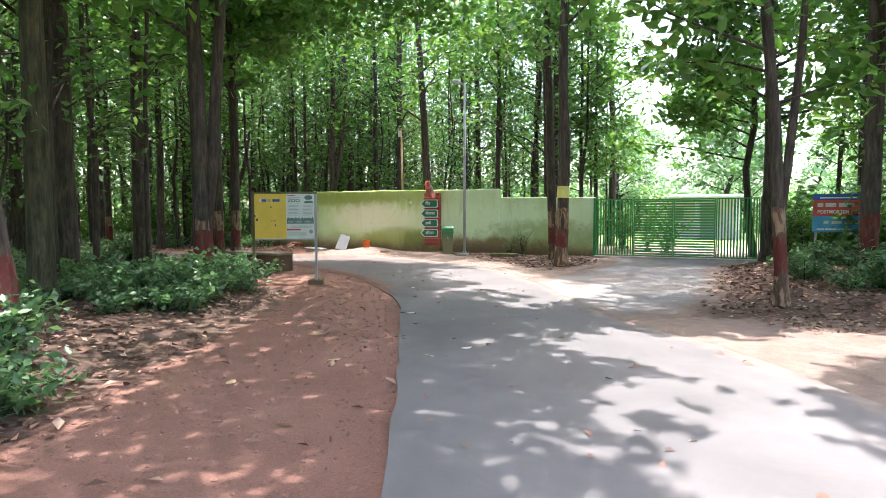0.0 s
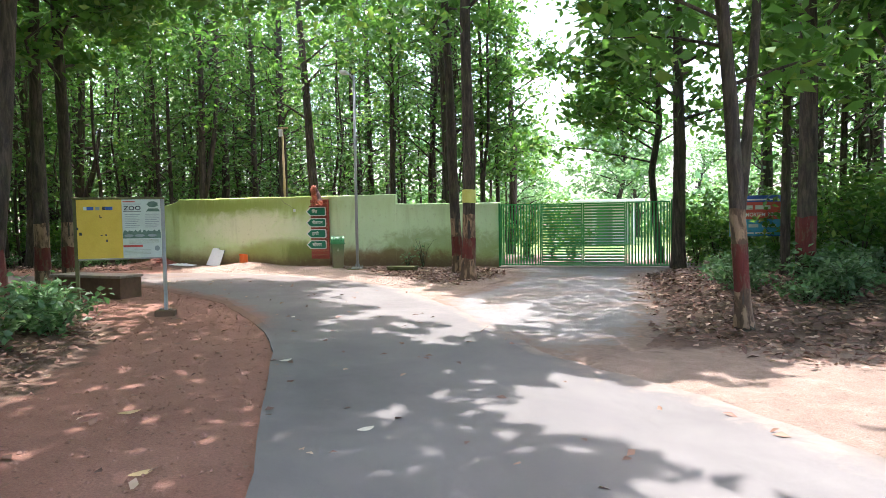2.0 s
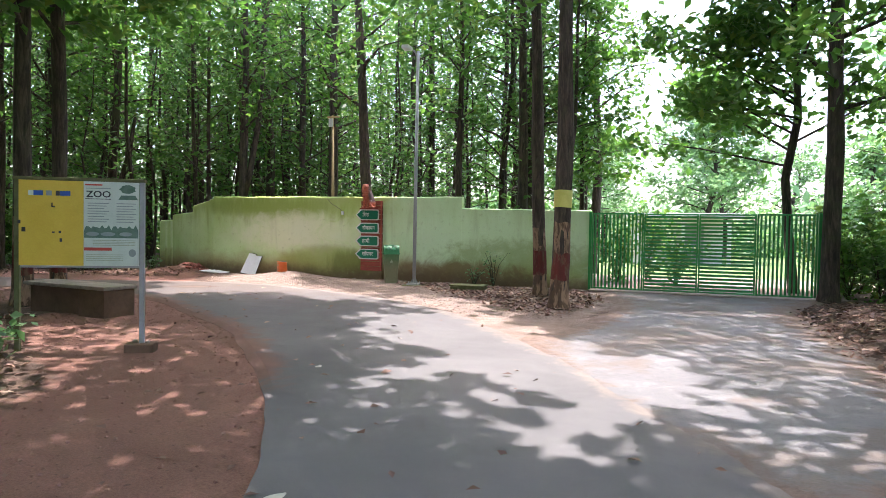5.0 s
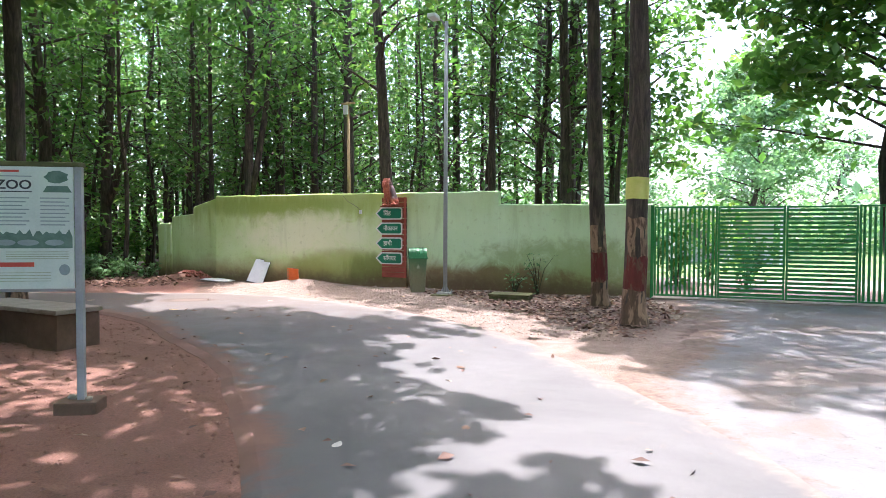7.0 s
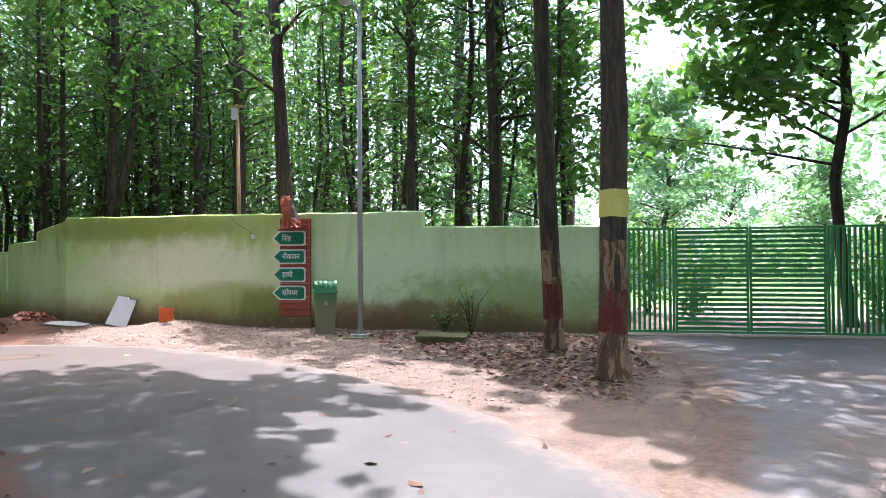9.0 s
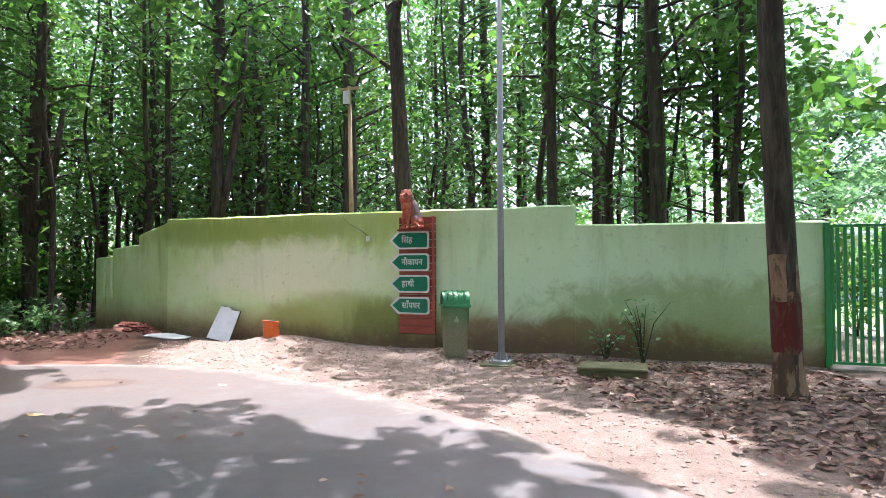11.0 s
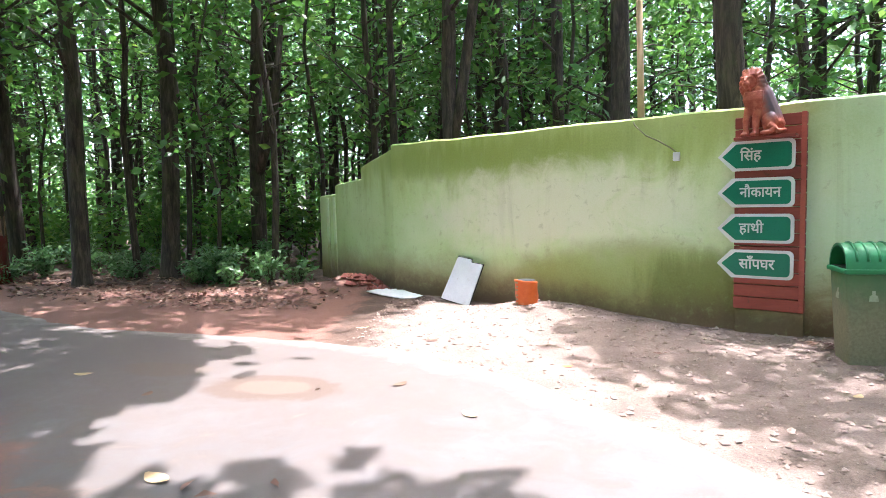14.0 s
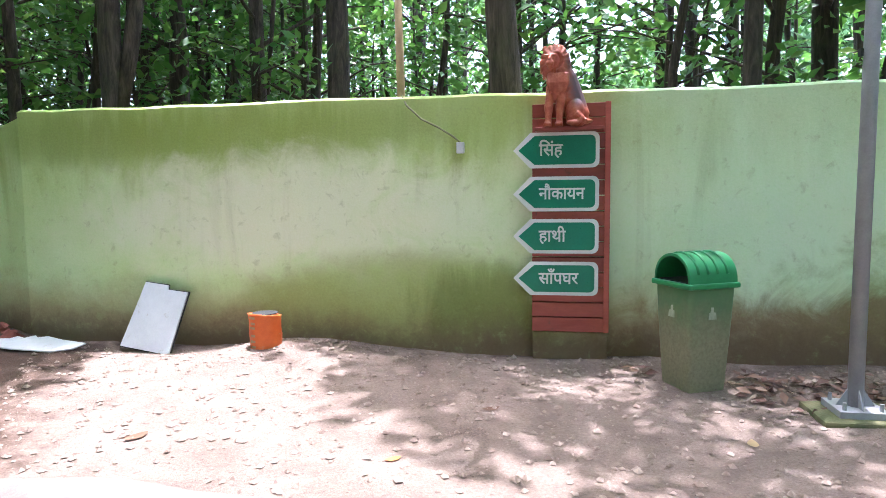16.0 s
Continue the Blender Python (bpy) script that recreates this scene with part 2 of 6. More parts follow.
WOOD_RED = mat("red_stained_wood", (0.22, 0.04, 0.028), (0.38, 0.09, 0.06), 4, 50, 0.6, 0.4, 0.003, stretch=(0.25, 1, 1), dirt=((0.12, 0.05, 0.035), 0.15), vary=0.5)
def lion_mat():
    """Red oxide paint, with blue-grey shading of the back put into the colour."""
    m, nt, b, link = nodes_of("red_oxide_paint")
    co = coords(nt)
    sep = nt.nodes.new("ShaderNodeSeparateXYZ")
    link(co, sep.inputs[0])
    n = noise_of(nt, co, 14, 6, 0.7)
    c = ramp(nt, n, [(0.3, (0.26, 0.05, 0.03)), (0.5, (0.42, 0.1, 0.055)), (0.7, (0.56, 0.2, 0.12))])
    # the back's dark shading, mixed into the paint colour by position
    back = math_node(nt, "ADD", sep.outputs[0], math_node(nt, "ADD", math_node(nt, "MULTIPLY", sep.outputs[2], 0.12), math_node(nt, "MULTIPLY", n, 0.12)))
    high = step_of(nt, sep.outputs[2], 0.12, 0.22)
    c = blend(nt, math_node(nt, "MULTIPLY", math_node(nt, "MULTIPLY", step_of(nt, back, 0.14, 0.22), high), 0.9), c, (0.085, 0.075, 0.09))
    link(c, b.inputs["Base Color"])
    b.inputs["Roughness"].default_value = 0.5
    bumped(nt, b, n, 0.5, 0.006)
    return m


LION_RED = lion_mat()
BIN_GREEN = mat("bin_plastic", (0.015, 0.17, 0.06), (0.025, 0.23, 0.08), 4, 60, 0.4, 0.1, 0.001)
ORANGE = mat("orange_tin", (0.6, 0.1, 0.015), (0.72, 0.16, 0.03), 6, 60, 0.55, 0.3, 0.003, dirt=((0.45, 0.3, 0.2), 0.12))
PANEL_WHITE = mat("white_laminate", (0.55, 0.57, 0.6), (0.66, 0.68, 0.7), 4, 70, 0.45, 0.1, 0.001, dirt=((0.4, 0.36, 0.32), 0.12))
PALE_POLE = mat("bamboo", (0.3, 0.21, 0.11), (0.42, 0.3, 0.16), 5, 60, 0.8, 0.3, 0.003)
WHITEWASH = mat("whitewash", (0.6, 0.62, 0.62), (0.72, 0.73, 0.72), 2, 40, 0.8, 0.2, 0.003)
FADED_PRINT = mat("faded_print", (0.26, 0.31, 0.2), (0.42, 0.45, 0.33), 14, 80, 0.7)
CABLE = mat("old_cable", (0.16, 0.17, 0.08), (0.24, 0.24, 0.13), 6, 60, 0.6)
# near-black; also paints the shade under the bin lid and in the tin
DARK = mat("dark_inside", (0.012, 0.014, 0.012), (0.02, 0.022, 0.02), 5, 60, 0.9)


def bin_body_mat():
    """Green plastic, its lower part caked with dried mud splashes."""
    m, nt, b, link = nodes_of("muddy_bin_plastic")
    co = coords(nt)
    sep = nt.nodes.new("ShaderNodeSeparateXYZ")
    link(co, sep.inputs[0])
    n = noise_of(nt, co, 5, 7, 0.7)
    level = math_node(nt, "ADD", sep.outputs[2], math_node(nt, "MULTIPLY", n, 0.5))
    mud = ramp(nt, noise_of(nt, co, 40, 4), [(0.3, (0.19, 0.18, 0.105)), (0.7, (0.27, 0.255, 0.155))])
    c = blend(nt, step_of(nt, level, 0.55, 1.25), mud, (0.035, 0.17, 0.06))
    link(c, b.inputs["Base Color"])
    b.inputs["Roughness"].default_value = 0.7
    bumped(nt, b, n, 0.3, 0.004)
    return m


BIN_BODY = bin_body_mat()


def wall_mat():
    """Green limewash with bleached patches, algae, moss and splash dirt along the foot."""
    m, nt, b, link = nodes_of("green_limewash")
    co = coords(nt)
    sep = nt.nodes.new("ShaderNodeSeparateXYZ")
    link(co, sep.inputs[0])
    x, z = sep.outputs[0], sep.outputs[2]
    broad = noise_of(nt, co, 0.55, 5, 0.6, 0.6)
    mid = noise_of(nt, co, 2.2, 7, 0.68, 0.8)
    runs = noise_of(nt, co, 1.7, 7, 0.65, 0.6, (1.6, 1, 0.16))
    fine = noise_of(nt, co, 9, 6, 0.7, 0.5)
    grain = noise_of(nt, co, 45, 5, 0.7)

    def patch(x0, z0, wide, high, soft, ragged, wobble=mid):
        """A stain round (x0, z0), 1 in its heart, with a ragged edge."""
        px = math_node(nt, "DIVIDE", math_node(nt, "SUBTRACT", x, x0), wide)
        pz = math_node(nt, "DIVIDE", math_node(nt, "SUBTRACT", z, z0), high)
        r = math_node(nt, "ADD", math_node(nt, "POWER", px, 2.0), math_node(nt, "POWER", pz, 2.0))
        r = math_node(nt, "ADD", r, math_node(nt, "MULTIPLY", math_node(nt, "SUBTRACT", wobble, 0.5), ragged))
        return math_node(nt, "SUBTRACT", 1.0, step_of(nt, r, 1.0 - soft, 1.0 + soft))

    def laid(c, fac, strength, colour):
        return blend(nt, math_node(nt, "MULTIPLY", fac, strength), c, colour)

    c = ramp(nt, broad, [(0.3, (0.48, 0.63, 0.25)), (0.5, (0.57, 0.71, 0.34)), (0.7, (0.65, 0.77, 0.44))])
    cool = step_of(nt, math_node(nt, "ADD", x, math_node(nt, "MULTIPLY", mid, 1.6)), 0.2, 1.9)
    c = blend(nt, cool, c, ramp(nt, broad, [(0.3, (0.6, 0.77, 0.47)), (0.7, (0.69, 0.83, 0.57))]))
    # algae over the upper half, running down from the coping
    top = step_of(nt, math_node(nt, "ADD", z, math_node(nt, "MULTIPLY", runs, 1.9)), 2.35, 3.3)
    c = laid(c, math_node(nt, "MULTIPLY", top, math_node(nt, "SUBTRACT", 1.0, math_node(nt, "MULTIPLY", cool, 0.6))), 0.7, (0.29, 0.37, 0.065))
    c = laid(c, patch(-3.6, 2.1, 2.0, 0.3, 0.7, 5.0, runs), 0.6, (0.21, 0.28, 0.035))
    # sun-bleached middle
    c = laid(c, patch(-2.7, 1.32, 2.0, 0.55, 0.95, 3.2), 0.8, (0.78, 0.78, 0.6))
    c = laid(c, patch(0.0, 1.3, 1.2, 0.6, 0.8, 2.0), 0.4, (0.7, 0.78, 0.55))
    c = laid(c, step_of(nt, runs, 0.56, 0.74), 0.16, (0.16, 0.19, 0.06))
    # ochre splashes, olive damp patches and dark moss near the foot
    level = math_node(nt, "ADD", z, math_node(nt, "ADD", math_node(nt, "MULTIPLY", broad, 0.8), math_node(nt, "MULTIPLY", mid, 0.35)))
    c = laid(c, math_node(nt, "SUBTRACT", 1.0, step_of(nt, level, 0.82, 1.42)), 0.85, (0.37, 0.27, 0.135))
    c = laid(c, patch(-1.5, 0.45, 1.6, 0.5, 0.5, 1.6, mid), 0.6, (0.31, 0.35, 0.08))
    c = laid(c, patch(-0.8, 0.42, 0.6, 0.4, 0.8, 4.0, runs), 0.6, (0.12, 0.15, 0.03))
    c = laid(c, patch(4.4, 0.6, 2.4, 0.6, 0.8, 4.0), 0.62, (0.25, 0.33, 0.08))
    c = laid(c, patch(2.6, 0.25, 2.0, 0.36, 0.7, 3.5), 0.75, (0.2, 0.11, 0.055))
    damp = math_node(nt, "ADD", z, math_node(nt, "ADD", math_node(nt, "MULTIPLY", broad, 0.5), math_node(nt, "MULTIPLY", fine, 0.3)))
    c = laid(c, math_node(nt, "SUBTRACT", 1.0, step_of(nt, damp, 0.45, 0.88)), 0.9, (0.15, 0.095, 0.055))
    c = laid(c, step_of(nt, fine, 0.55, 0.7), 0.34, (0.3, 0.33, 0.14))
    c = blend(nt, 0.3, c, ramp(nt, grain, [(0.25, (0.32, 0.32, 0.32)), (0.75, (0.7, 0.7, 0.7))]), "OVERLAY")
    link(c, b.inputs["Base Color"])
    b.inputs["Roughness"].default_value = 0.93
    bumped(nt, b, blend(nt, 0.5, grain, mid), 0.4, 0.012)
    return m


WALL = wall_mat()


def ground_mat():
    """Soil: leaf-stained earth, red murram, pale sand and grass, by the masks 'murram', 'sand' and 'grass'."""
    m, nt, b, link = nodes_of("soil")
    co = coords(nt)
    big = noise_of(nt, co, 0.5, 6, 0.65, 0.5)
    mid = noise_of(nt, co, 2.4, 7, 0.7, 0.4)
    grit = noise_of(nt, co, 55, 6, 0.75)
    speck = noise_of(nt, co, 16, 3, 0.5)
    earth = ramp(nt, mid, [(0.3, (0.05, 0.029, 0.019)), (0.55, (0.095, 0.057, 0.038)), (0.75, (0.16, 0.105, 0.073))])
    red = ramp(nt, big, [(0.3, (0.165, 0.077, 0.053)), (0.55, (0.205, 0.101, 0.072)), (0.75, (0.25, 0.136, 0.1))])
    sand = ramp(nt, mid, [(0.3, (0.14, 0.1, 0.078)), (0.58, (0.22, 0.166, 0.134)), (0.8, (0.32, 0.265, 0.224))])
    grass = ramp(nt, mid, [(0.3, (0.05, 0.1, 0.025)), (0.7, (0.12, 0.19, 0.05))])
    c = earth
    for key, tone in (("murram", red), ("sand", sand), ("grass", grass)):
        a = nt.nodes.new("ShaderNodeAttribute")
        a.attribute_name = key
        f = math_node(nt, "ADD", a.outputs["Fac"], math_node(nt, "MULTIPLY", math_node(nt, "SUBTRACT", mid, 0.5), 0.75))
        c = blend(nt, step_of(nt, f, 0.38, 0.62), c, tone)
    c = blend(nt, 0.75, c, ramp(nt, grit, [(0.25, (0.2, 0.2, 0.2)), (0.75, (0.75, 0.75, 0.75))]), "OVERLAY")
    c = blend(nt, math_node(nt, "MULTIPLY", step_of(nt, speck, 0.66, 0.7), 0.6), c, (0.07, 0.04, 0.025))
    link(c, b.inputs["Base Color"])
    b.inputs["Roughness"].default_value = 0.95
    bumped(nt, b, blend(nt, 0.6, mid, grit), 0.9, 0.035)
    return m


GROUND = ground_mat()

# ---- building helpers ----
def mesh_from(name, bm, material, smooth=False):
    me = bpy.data.meshes.new(name)
    bm.normal_update()
    bm.to_mesh(me)
    bm.free()
    me.materials.append(material)
    if smooth:
        me.polygons.foreach_set("use_smooth", [True] * len(me.polygons))
    return me


def part(name, bm, material, parent=None, label="", smooth=False, m=None):
    ob = new(name, mesh_from(name, bm, material, smooth))
    if parent:
        ob.parent = parent
    if m is not None:
        ob.matrix_local = m
    return tagged(ob, label)


def thing(name, m, label, category, group="", kind=""):
    ob = new(name)
    ob.matrix_basis = m
    return tagged(ob, label, category, group, kind)


def box(x0, y0, z0, x1, y1, z1, bevel=0.0, bm=None):
    bm = bm or bmesh.new()
    g = bmesh.ops.create_cube(bm, size=1.0, matrix=Matrix.LocRotScale(((x0 + x1) / 2, (y0 + y1) / 2, (z0 + z1) / 2), None, (x1 - x0, y1 - y0, z1 - z0)))
    if bevel:
        edges = list({e for v in g["verts"] for e in v.link_edges})
        bmesh.ops.bevel(bm, geom=edges, offset=bevel, segments=2, affect="EDGES", profile=0.6)
    return bm


def tube(path, radii, sides=10, bm=None, wobble=0.0, seed=0, cap=True):
    """A tapering tube along a list of points."""
    bm = bm or bmesh.new()
    pts = [Vector(p) for p in path]
    rings = []
    side = Vector((1, 0, 0))
    for i, p in enumerate(pts):
        d = (pts[min(i + 1, len(pts) - 1)] - pts[max(i - 1, 0)]).normalized()
        side = (side - d * side.dot(d))
        side = side.normalized() if side.length > 1e-4 else d.orthogonal().normalized()
        other = d.cross(side)
        ring = []
        for k in range(sides):
            a = 2 * math.pi * k / sides
            way = side * math.cos(a) + other * math.sin(a)
            r = radii[i] * (1 + wobble * noise.noise(way * 1.7 + p * 1.3 + Vector((seed, 0, 0))))
            ring.append(bm.verts.new(p + way * r))
        rings.append(ring)
    for a, b in zip(rings, rings[1:]):
        for k in range(sides):
            bm.faces.new((a[k], a[(k + 1) % sides], b[(k + 1) % sides], b[k]))
    if cap:
        bm.faces.new(list(reversed(rings[0])))
        bm.faces.new(rings[-1])
    return bm


def outline_slab(points, z0, z1, bm=None):
    """A flat slab with the given outline."""
    bm = bm or bmesh.new()
    top = [bm.verts.new((x, y, z1)) for x, y in points]
    low = [bm.verts.new((x, y, z0)) for x, y in points]
    n = len(points)
    bm.faces.new(top)
    bm.faces.new(list(reversed(low)))
    for k in range(n):
        bm.faces.new((low[k], low[(k + 1) % n], top[(k + 1) % n], top[k]))
    return bm


def smooth_line(points, step=0.25, jitter=0.0, seed=1):
    """A Catmull-Rom line through the points, worn by a little noise."""
    out = []
    p = [Vector((*q, 0)) for q in points]
    for i in range(len(p) - 1):
        a, b, c, d = p[max(i - 1, 0)], p[i], p[i + 1], p[min(i + 2, len(p) - 1)]
        k = max(2, int((c - b).length / step))
        for j in range(k):
            t = j / k
            q = 0.5 * (2 * b + (c - a) * t + (2 * a - 5 * b + 4 * c - d) * t * t + (3 * b - a - 3 * c + d) * t ** 3)
            w = Vector((noise.noise(q * 1.9 + Vector((seed, 3, 0))), noise.noise(q * 1.9 + Vector((9, seed, 0))), 0)) * jitter
            w += Vector((noise.noise(q * 7 + Vector((seed, 3, 5))), noise.noise(q * 7 + Vector((9, seed, 5))), 0)) * jitter * 0.4
            out.append(((q + w).x, (q + w).y))
    out.append(tuple(p[-1].xy))
    return out


def inside_depth(poly, X, Y):
    """Signed distance to a polygon's edge, positive inside, for arrays of points."""
    best = np.full(X.shape, 1e9)
    odd = np.zeros(X.shape, bool)
    n = len(poly)
    for i in range(n):
        (x0, y0), (x1, y1) = poly[i], poly[(i + 1) % n]
        dx, dy = x1 - x0, y1 - y0
        t = np.clip(((X - x0) * dx + (Y - y0) * dy) / (dx * dx + dy * dy + 1e-12), 0, 1)
        best = np.minimum(best, np.hypot(X - x0 - t * dx, Y - y0 - t * dy))
        cross = (y0 > Y) != (y1 > Y)
        with np.errstate(divide="ignore", invalid="ignore"):
            odd ^= cross & (X < dx * (Y - y0) / (dy if dy else 1e-12) + x0)
    return np.where(odd, best, -best)


# the boundary wall's line: s along it to the gate, d in front of it
WALL_AT, WALL_TURN = (0.0, 25.709), math.degrees(math.atan2(-0.5014, 1.0))


def by_wall(s, d, z=0.0, turn=0.0):
    return pose(*WALL_AT, 0, 0, 0, WALL_TURN) @ pose(s, -d, z, 0, 0, turn)


# ---- ground ----
ROAD_LEFT = [(-0.95, -30), (-0.9, -8), (-0.85, 4.7), (-0.82, 6.3), (-0.87, 9.0), (-0.93, 11.5), (-1.2, 13.3), (-1.75, 15.2), (-2.2, 16.6), (-3.1, 18.1), (-4.45, 20.3), (-6.6, 21.75), (-13, 23.6), (-30, 25.5)]
ROAD_RIGHT = [(3.3, -30), (3.25, -8), (3.15, 4.0), (2.85, 8.0), (2.45, 9.3), (2.18, 10.4), (2.18, 11.5), (2.1, 12.8), (2.1, 14.1), (1.9, 15.3), (1.65, 16.6), (1.3, 18.3), (0.2, 20.6), (-1.6, 22.8), (-2.8, 23.85), (-4.4, 24.55), (-6.6, 24.8), (-8.5, 25.05), (-13, 26.4), (-30, 28.5)]
MURRAM = [(-0.6, -30), (-0.6, 11.5), (-1.0, 13.5), (-1.9, 16.5), (-3.3, 19.2), (-4.3, 20.6), (-6.6, 22.0), (-9.0, 22.8), (-9.0, 20.6), (-6.6, 19.6), (-5.2, 18.6), (-5.2, 17.5), (-4.3, 15.5), (-3.1, 13.5), (-2.95, 11.6), (-3.05, 9.0), (-3.4, 7.4), (-3.4, 5.0), (-3.6, -30)]
SAND = [(2.4, -30), (2.4, 9.0), (1.6, 12.0), (1.4, 17.0), (-2.5, 23.2), (-4.0, 24.2), (-4.4, 26.0), (-4.2, 27.8), (5.6, 22.9), (5.0, 20.0), (3.0, 16.5), (2.6, 11.0), (3.4, 10.3), (6.0, 9.9), (6.5, 6.0), (5.5, -30)]
MURRAM_FAR = [(-4.7, 24.4), (-9, 24.7), (-24, 27.6), (-24, 30.2), (-9, 28.6), (-5.5, 28.4)]
GRASS = [(6.0, 29.5), (13, 27.5), (18, 24), (40, 14), (60, 60), (10, 70), (4, 36)]
YARD = [(5.2, 23.5), (11.2, 20.4), (18, 23.5), (13, 28.5), (5.5, 30)]


APRON_LEFT = [(2.1, 9.9), (1.7, 11.5), (1.55, 13.0), (1.6, 14.3), (1.9, 15.6), (3.4, 17.2), (4.9, 19.6), (5.75, 22.7)]
APRON_RIGHT = [(10.4, 20.4), (9.6, 19.9), (8.0, 18.6), (6.3, 15.2), (5.1, 12.7), (3.5, 10.7), (2.1, 9.9)]


def ground_axis(lo, hi, step, far):
    mid = list(np.arange(lo, hi + 1e-6, step))
    grow, a, b, k = step, lo, hi, 0
    left, right = [], []
    while b < far or a > -far:
        grow *= 1.22
        a, b = a - grow, b + grow
        left.append(a)
        right.append(b)
    return np.array(left[::-1] + mid + right)


GROUND_GRID = []


def build_ground():
    gx, gy = ground_axis(-9, 12, 0.2, 700), ground_axis(0, 31, 0.2, 700)
    X, Y = np.meshgrid(gx, gy)
    road = inside_depth(ROAD_LEFT + ROAD_RIGHT[::-1], X, Y)
    mur, sand, grass = (inside_depth(p, X, Y) for p in (MURRAM, SAND, GRASS))
    yard = np.maximum(sand, inside_depth(YARD, X, Y))
    mur_all = np.maximum(mur, inside_depth(MURRAM_FAR, X, Y))
    Z = np.zeros_like(X)
    for i in np.ndindex(*X.shape):
        if abs(X[i]) < 30 and -5 < Y[i] < 45:
            Z[i] = 0.035 * noise.noise(Vector((X[i] * 0.7, Y[i] * 0.7, 0))) + 0.02 * noise.noise(Vector((X[i] * 2.7, Y[i] * 2.7, 3)))
    off = np.clip(-road, 0, 3) / 3
    Z = Z * np.clip(-road * 1.2, 0.0, 1) - 0.012 * (road > -0.3)
    # earth banks under the trees on both sides, and the heap of sand by the wall
    bank = np.clip(-mur - 0.1, 0, 1.2) / 1.2 * (X < -2.6) * (Y < 17) * 0.10
    bank_r = np.clip((X - 4.2) / 2.0, 0, 1) * (Y < 18) * np.clip(-sand, 0, 1) * 0.16
    Z = Z + bank + bank_r
    pad = inside_depth(APRON_LEFT + APRON_RIGHT, X, Y)
    Z = np.where(pad > -0.35, np.minimum(Z, 0.0) * 0.3 - 0.012, Z * np.clip(-pad, 0.35, 1.0))
    Z += 0.22 * np.exp(-(((X + 5.75) / 0.55) ** 2 + ((Y - 28.3) / 0.35) ** 2))
    Z += 0.12 * np.exp(-(((X + 2.55) / 0.75) ** 2 + ((Y - 26.55) / 0.55) ** 2)) + 0.05 * np.exp(-(((X + 2.3) / 1.8) ** 2 + ((Y - 25.9) / 1.0) ** 2))
    Z += 0.10 * np.exp(-(((X + 6.6) / 0.9) ** 2 + ((Y - 28.2) / 0.5) ** 2))
    GROUND_GRID.extend((gx, gy, Z))
    n, k = X.shape
    me = bpy.data.meshes.new("ground")
    idx = np.arange(n * k).reshape(n, k)
    quads = np.stack([idx[:-1, :-1], idx[:-1, 1:], idx[1:, 1:], idx[1:, :-1]], -1).reshape(-1, 4)
    me.from_pydata(np.stack([X, Y, Z], -1).reshape(-1, 3).tolist(), [], quads.tolist())
    for key, depth, soft in (("murram", mur_all, 0.6), ("sand", yard, 0.9), ("grass", grass, 1.0)):
        a = me.attributes.new(key, "FLOAT", "POINT")
        a.data.foreach_set("value", np.clip(0.5 + depth / soft / 2, 0, 1).ravel())
    me.polygons.foreach_set("use_smooth", [True] * len(me.polygons))
    me.materials.append(GROUND)
    return tagged(new("ground", me), "reddish earth ground with sandy and leaf-strewn patches", "ground", kind="structure")


build_ground()


def ground_z(x, y):
    """Height of the ground under arrays of points."""
    gx, gy, Z = GROUND_GRID
    i, j = np.clip(np.searchsorted(gx, x) - 1, 0, len(gx) - 2), np.clip(np.searchsorted(gy, y) - 1, 0, len(gy) - 2)
    a, b = (x - gx[i]) / (gx[i + 1] - gx[i]), (y - gy[j]) / (gy[j + 1] - gy[j])
    return (Z[j, i] * (1 - a) + Z[j, i + 1] * a) * (1 - b) + (Z[j + 1, i] * (1 - a) + Z[j + 1, i + 1] * a) * b


def resampled(line, n):
    q = np.array(line)
    run = np.concatenate([[0], np.cumsum(np.hypot(*np.diff(q, axis=0).T))])
    at = np.linspace(0, run[-1], n)
    return np.stack([np.interp(at, run, q[:, 0]), np.interp(at, run, q[:, 1])], 1)


def sheet(name, V, F, worn, material, mud=None):
    me = bpy.data.meshes.new(name)
    me.from_pydata(V.tolist(), [], F)
    me.attributes.new("worn", "FLOAT", "POINT").data.foreach_set("value", worn)
    if mud is not None:
        me.attributes.new("mud", "FLOAT", "POINT").data.foreach_set("value", mud)
    me.materials.append(material)
    return new(name, me)


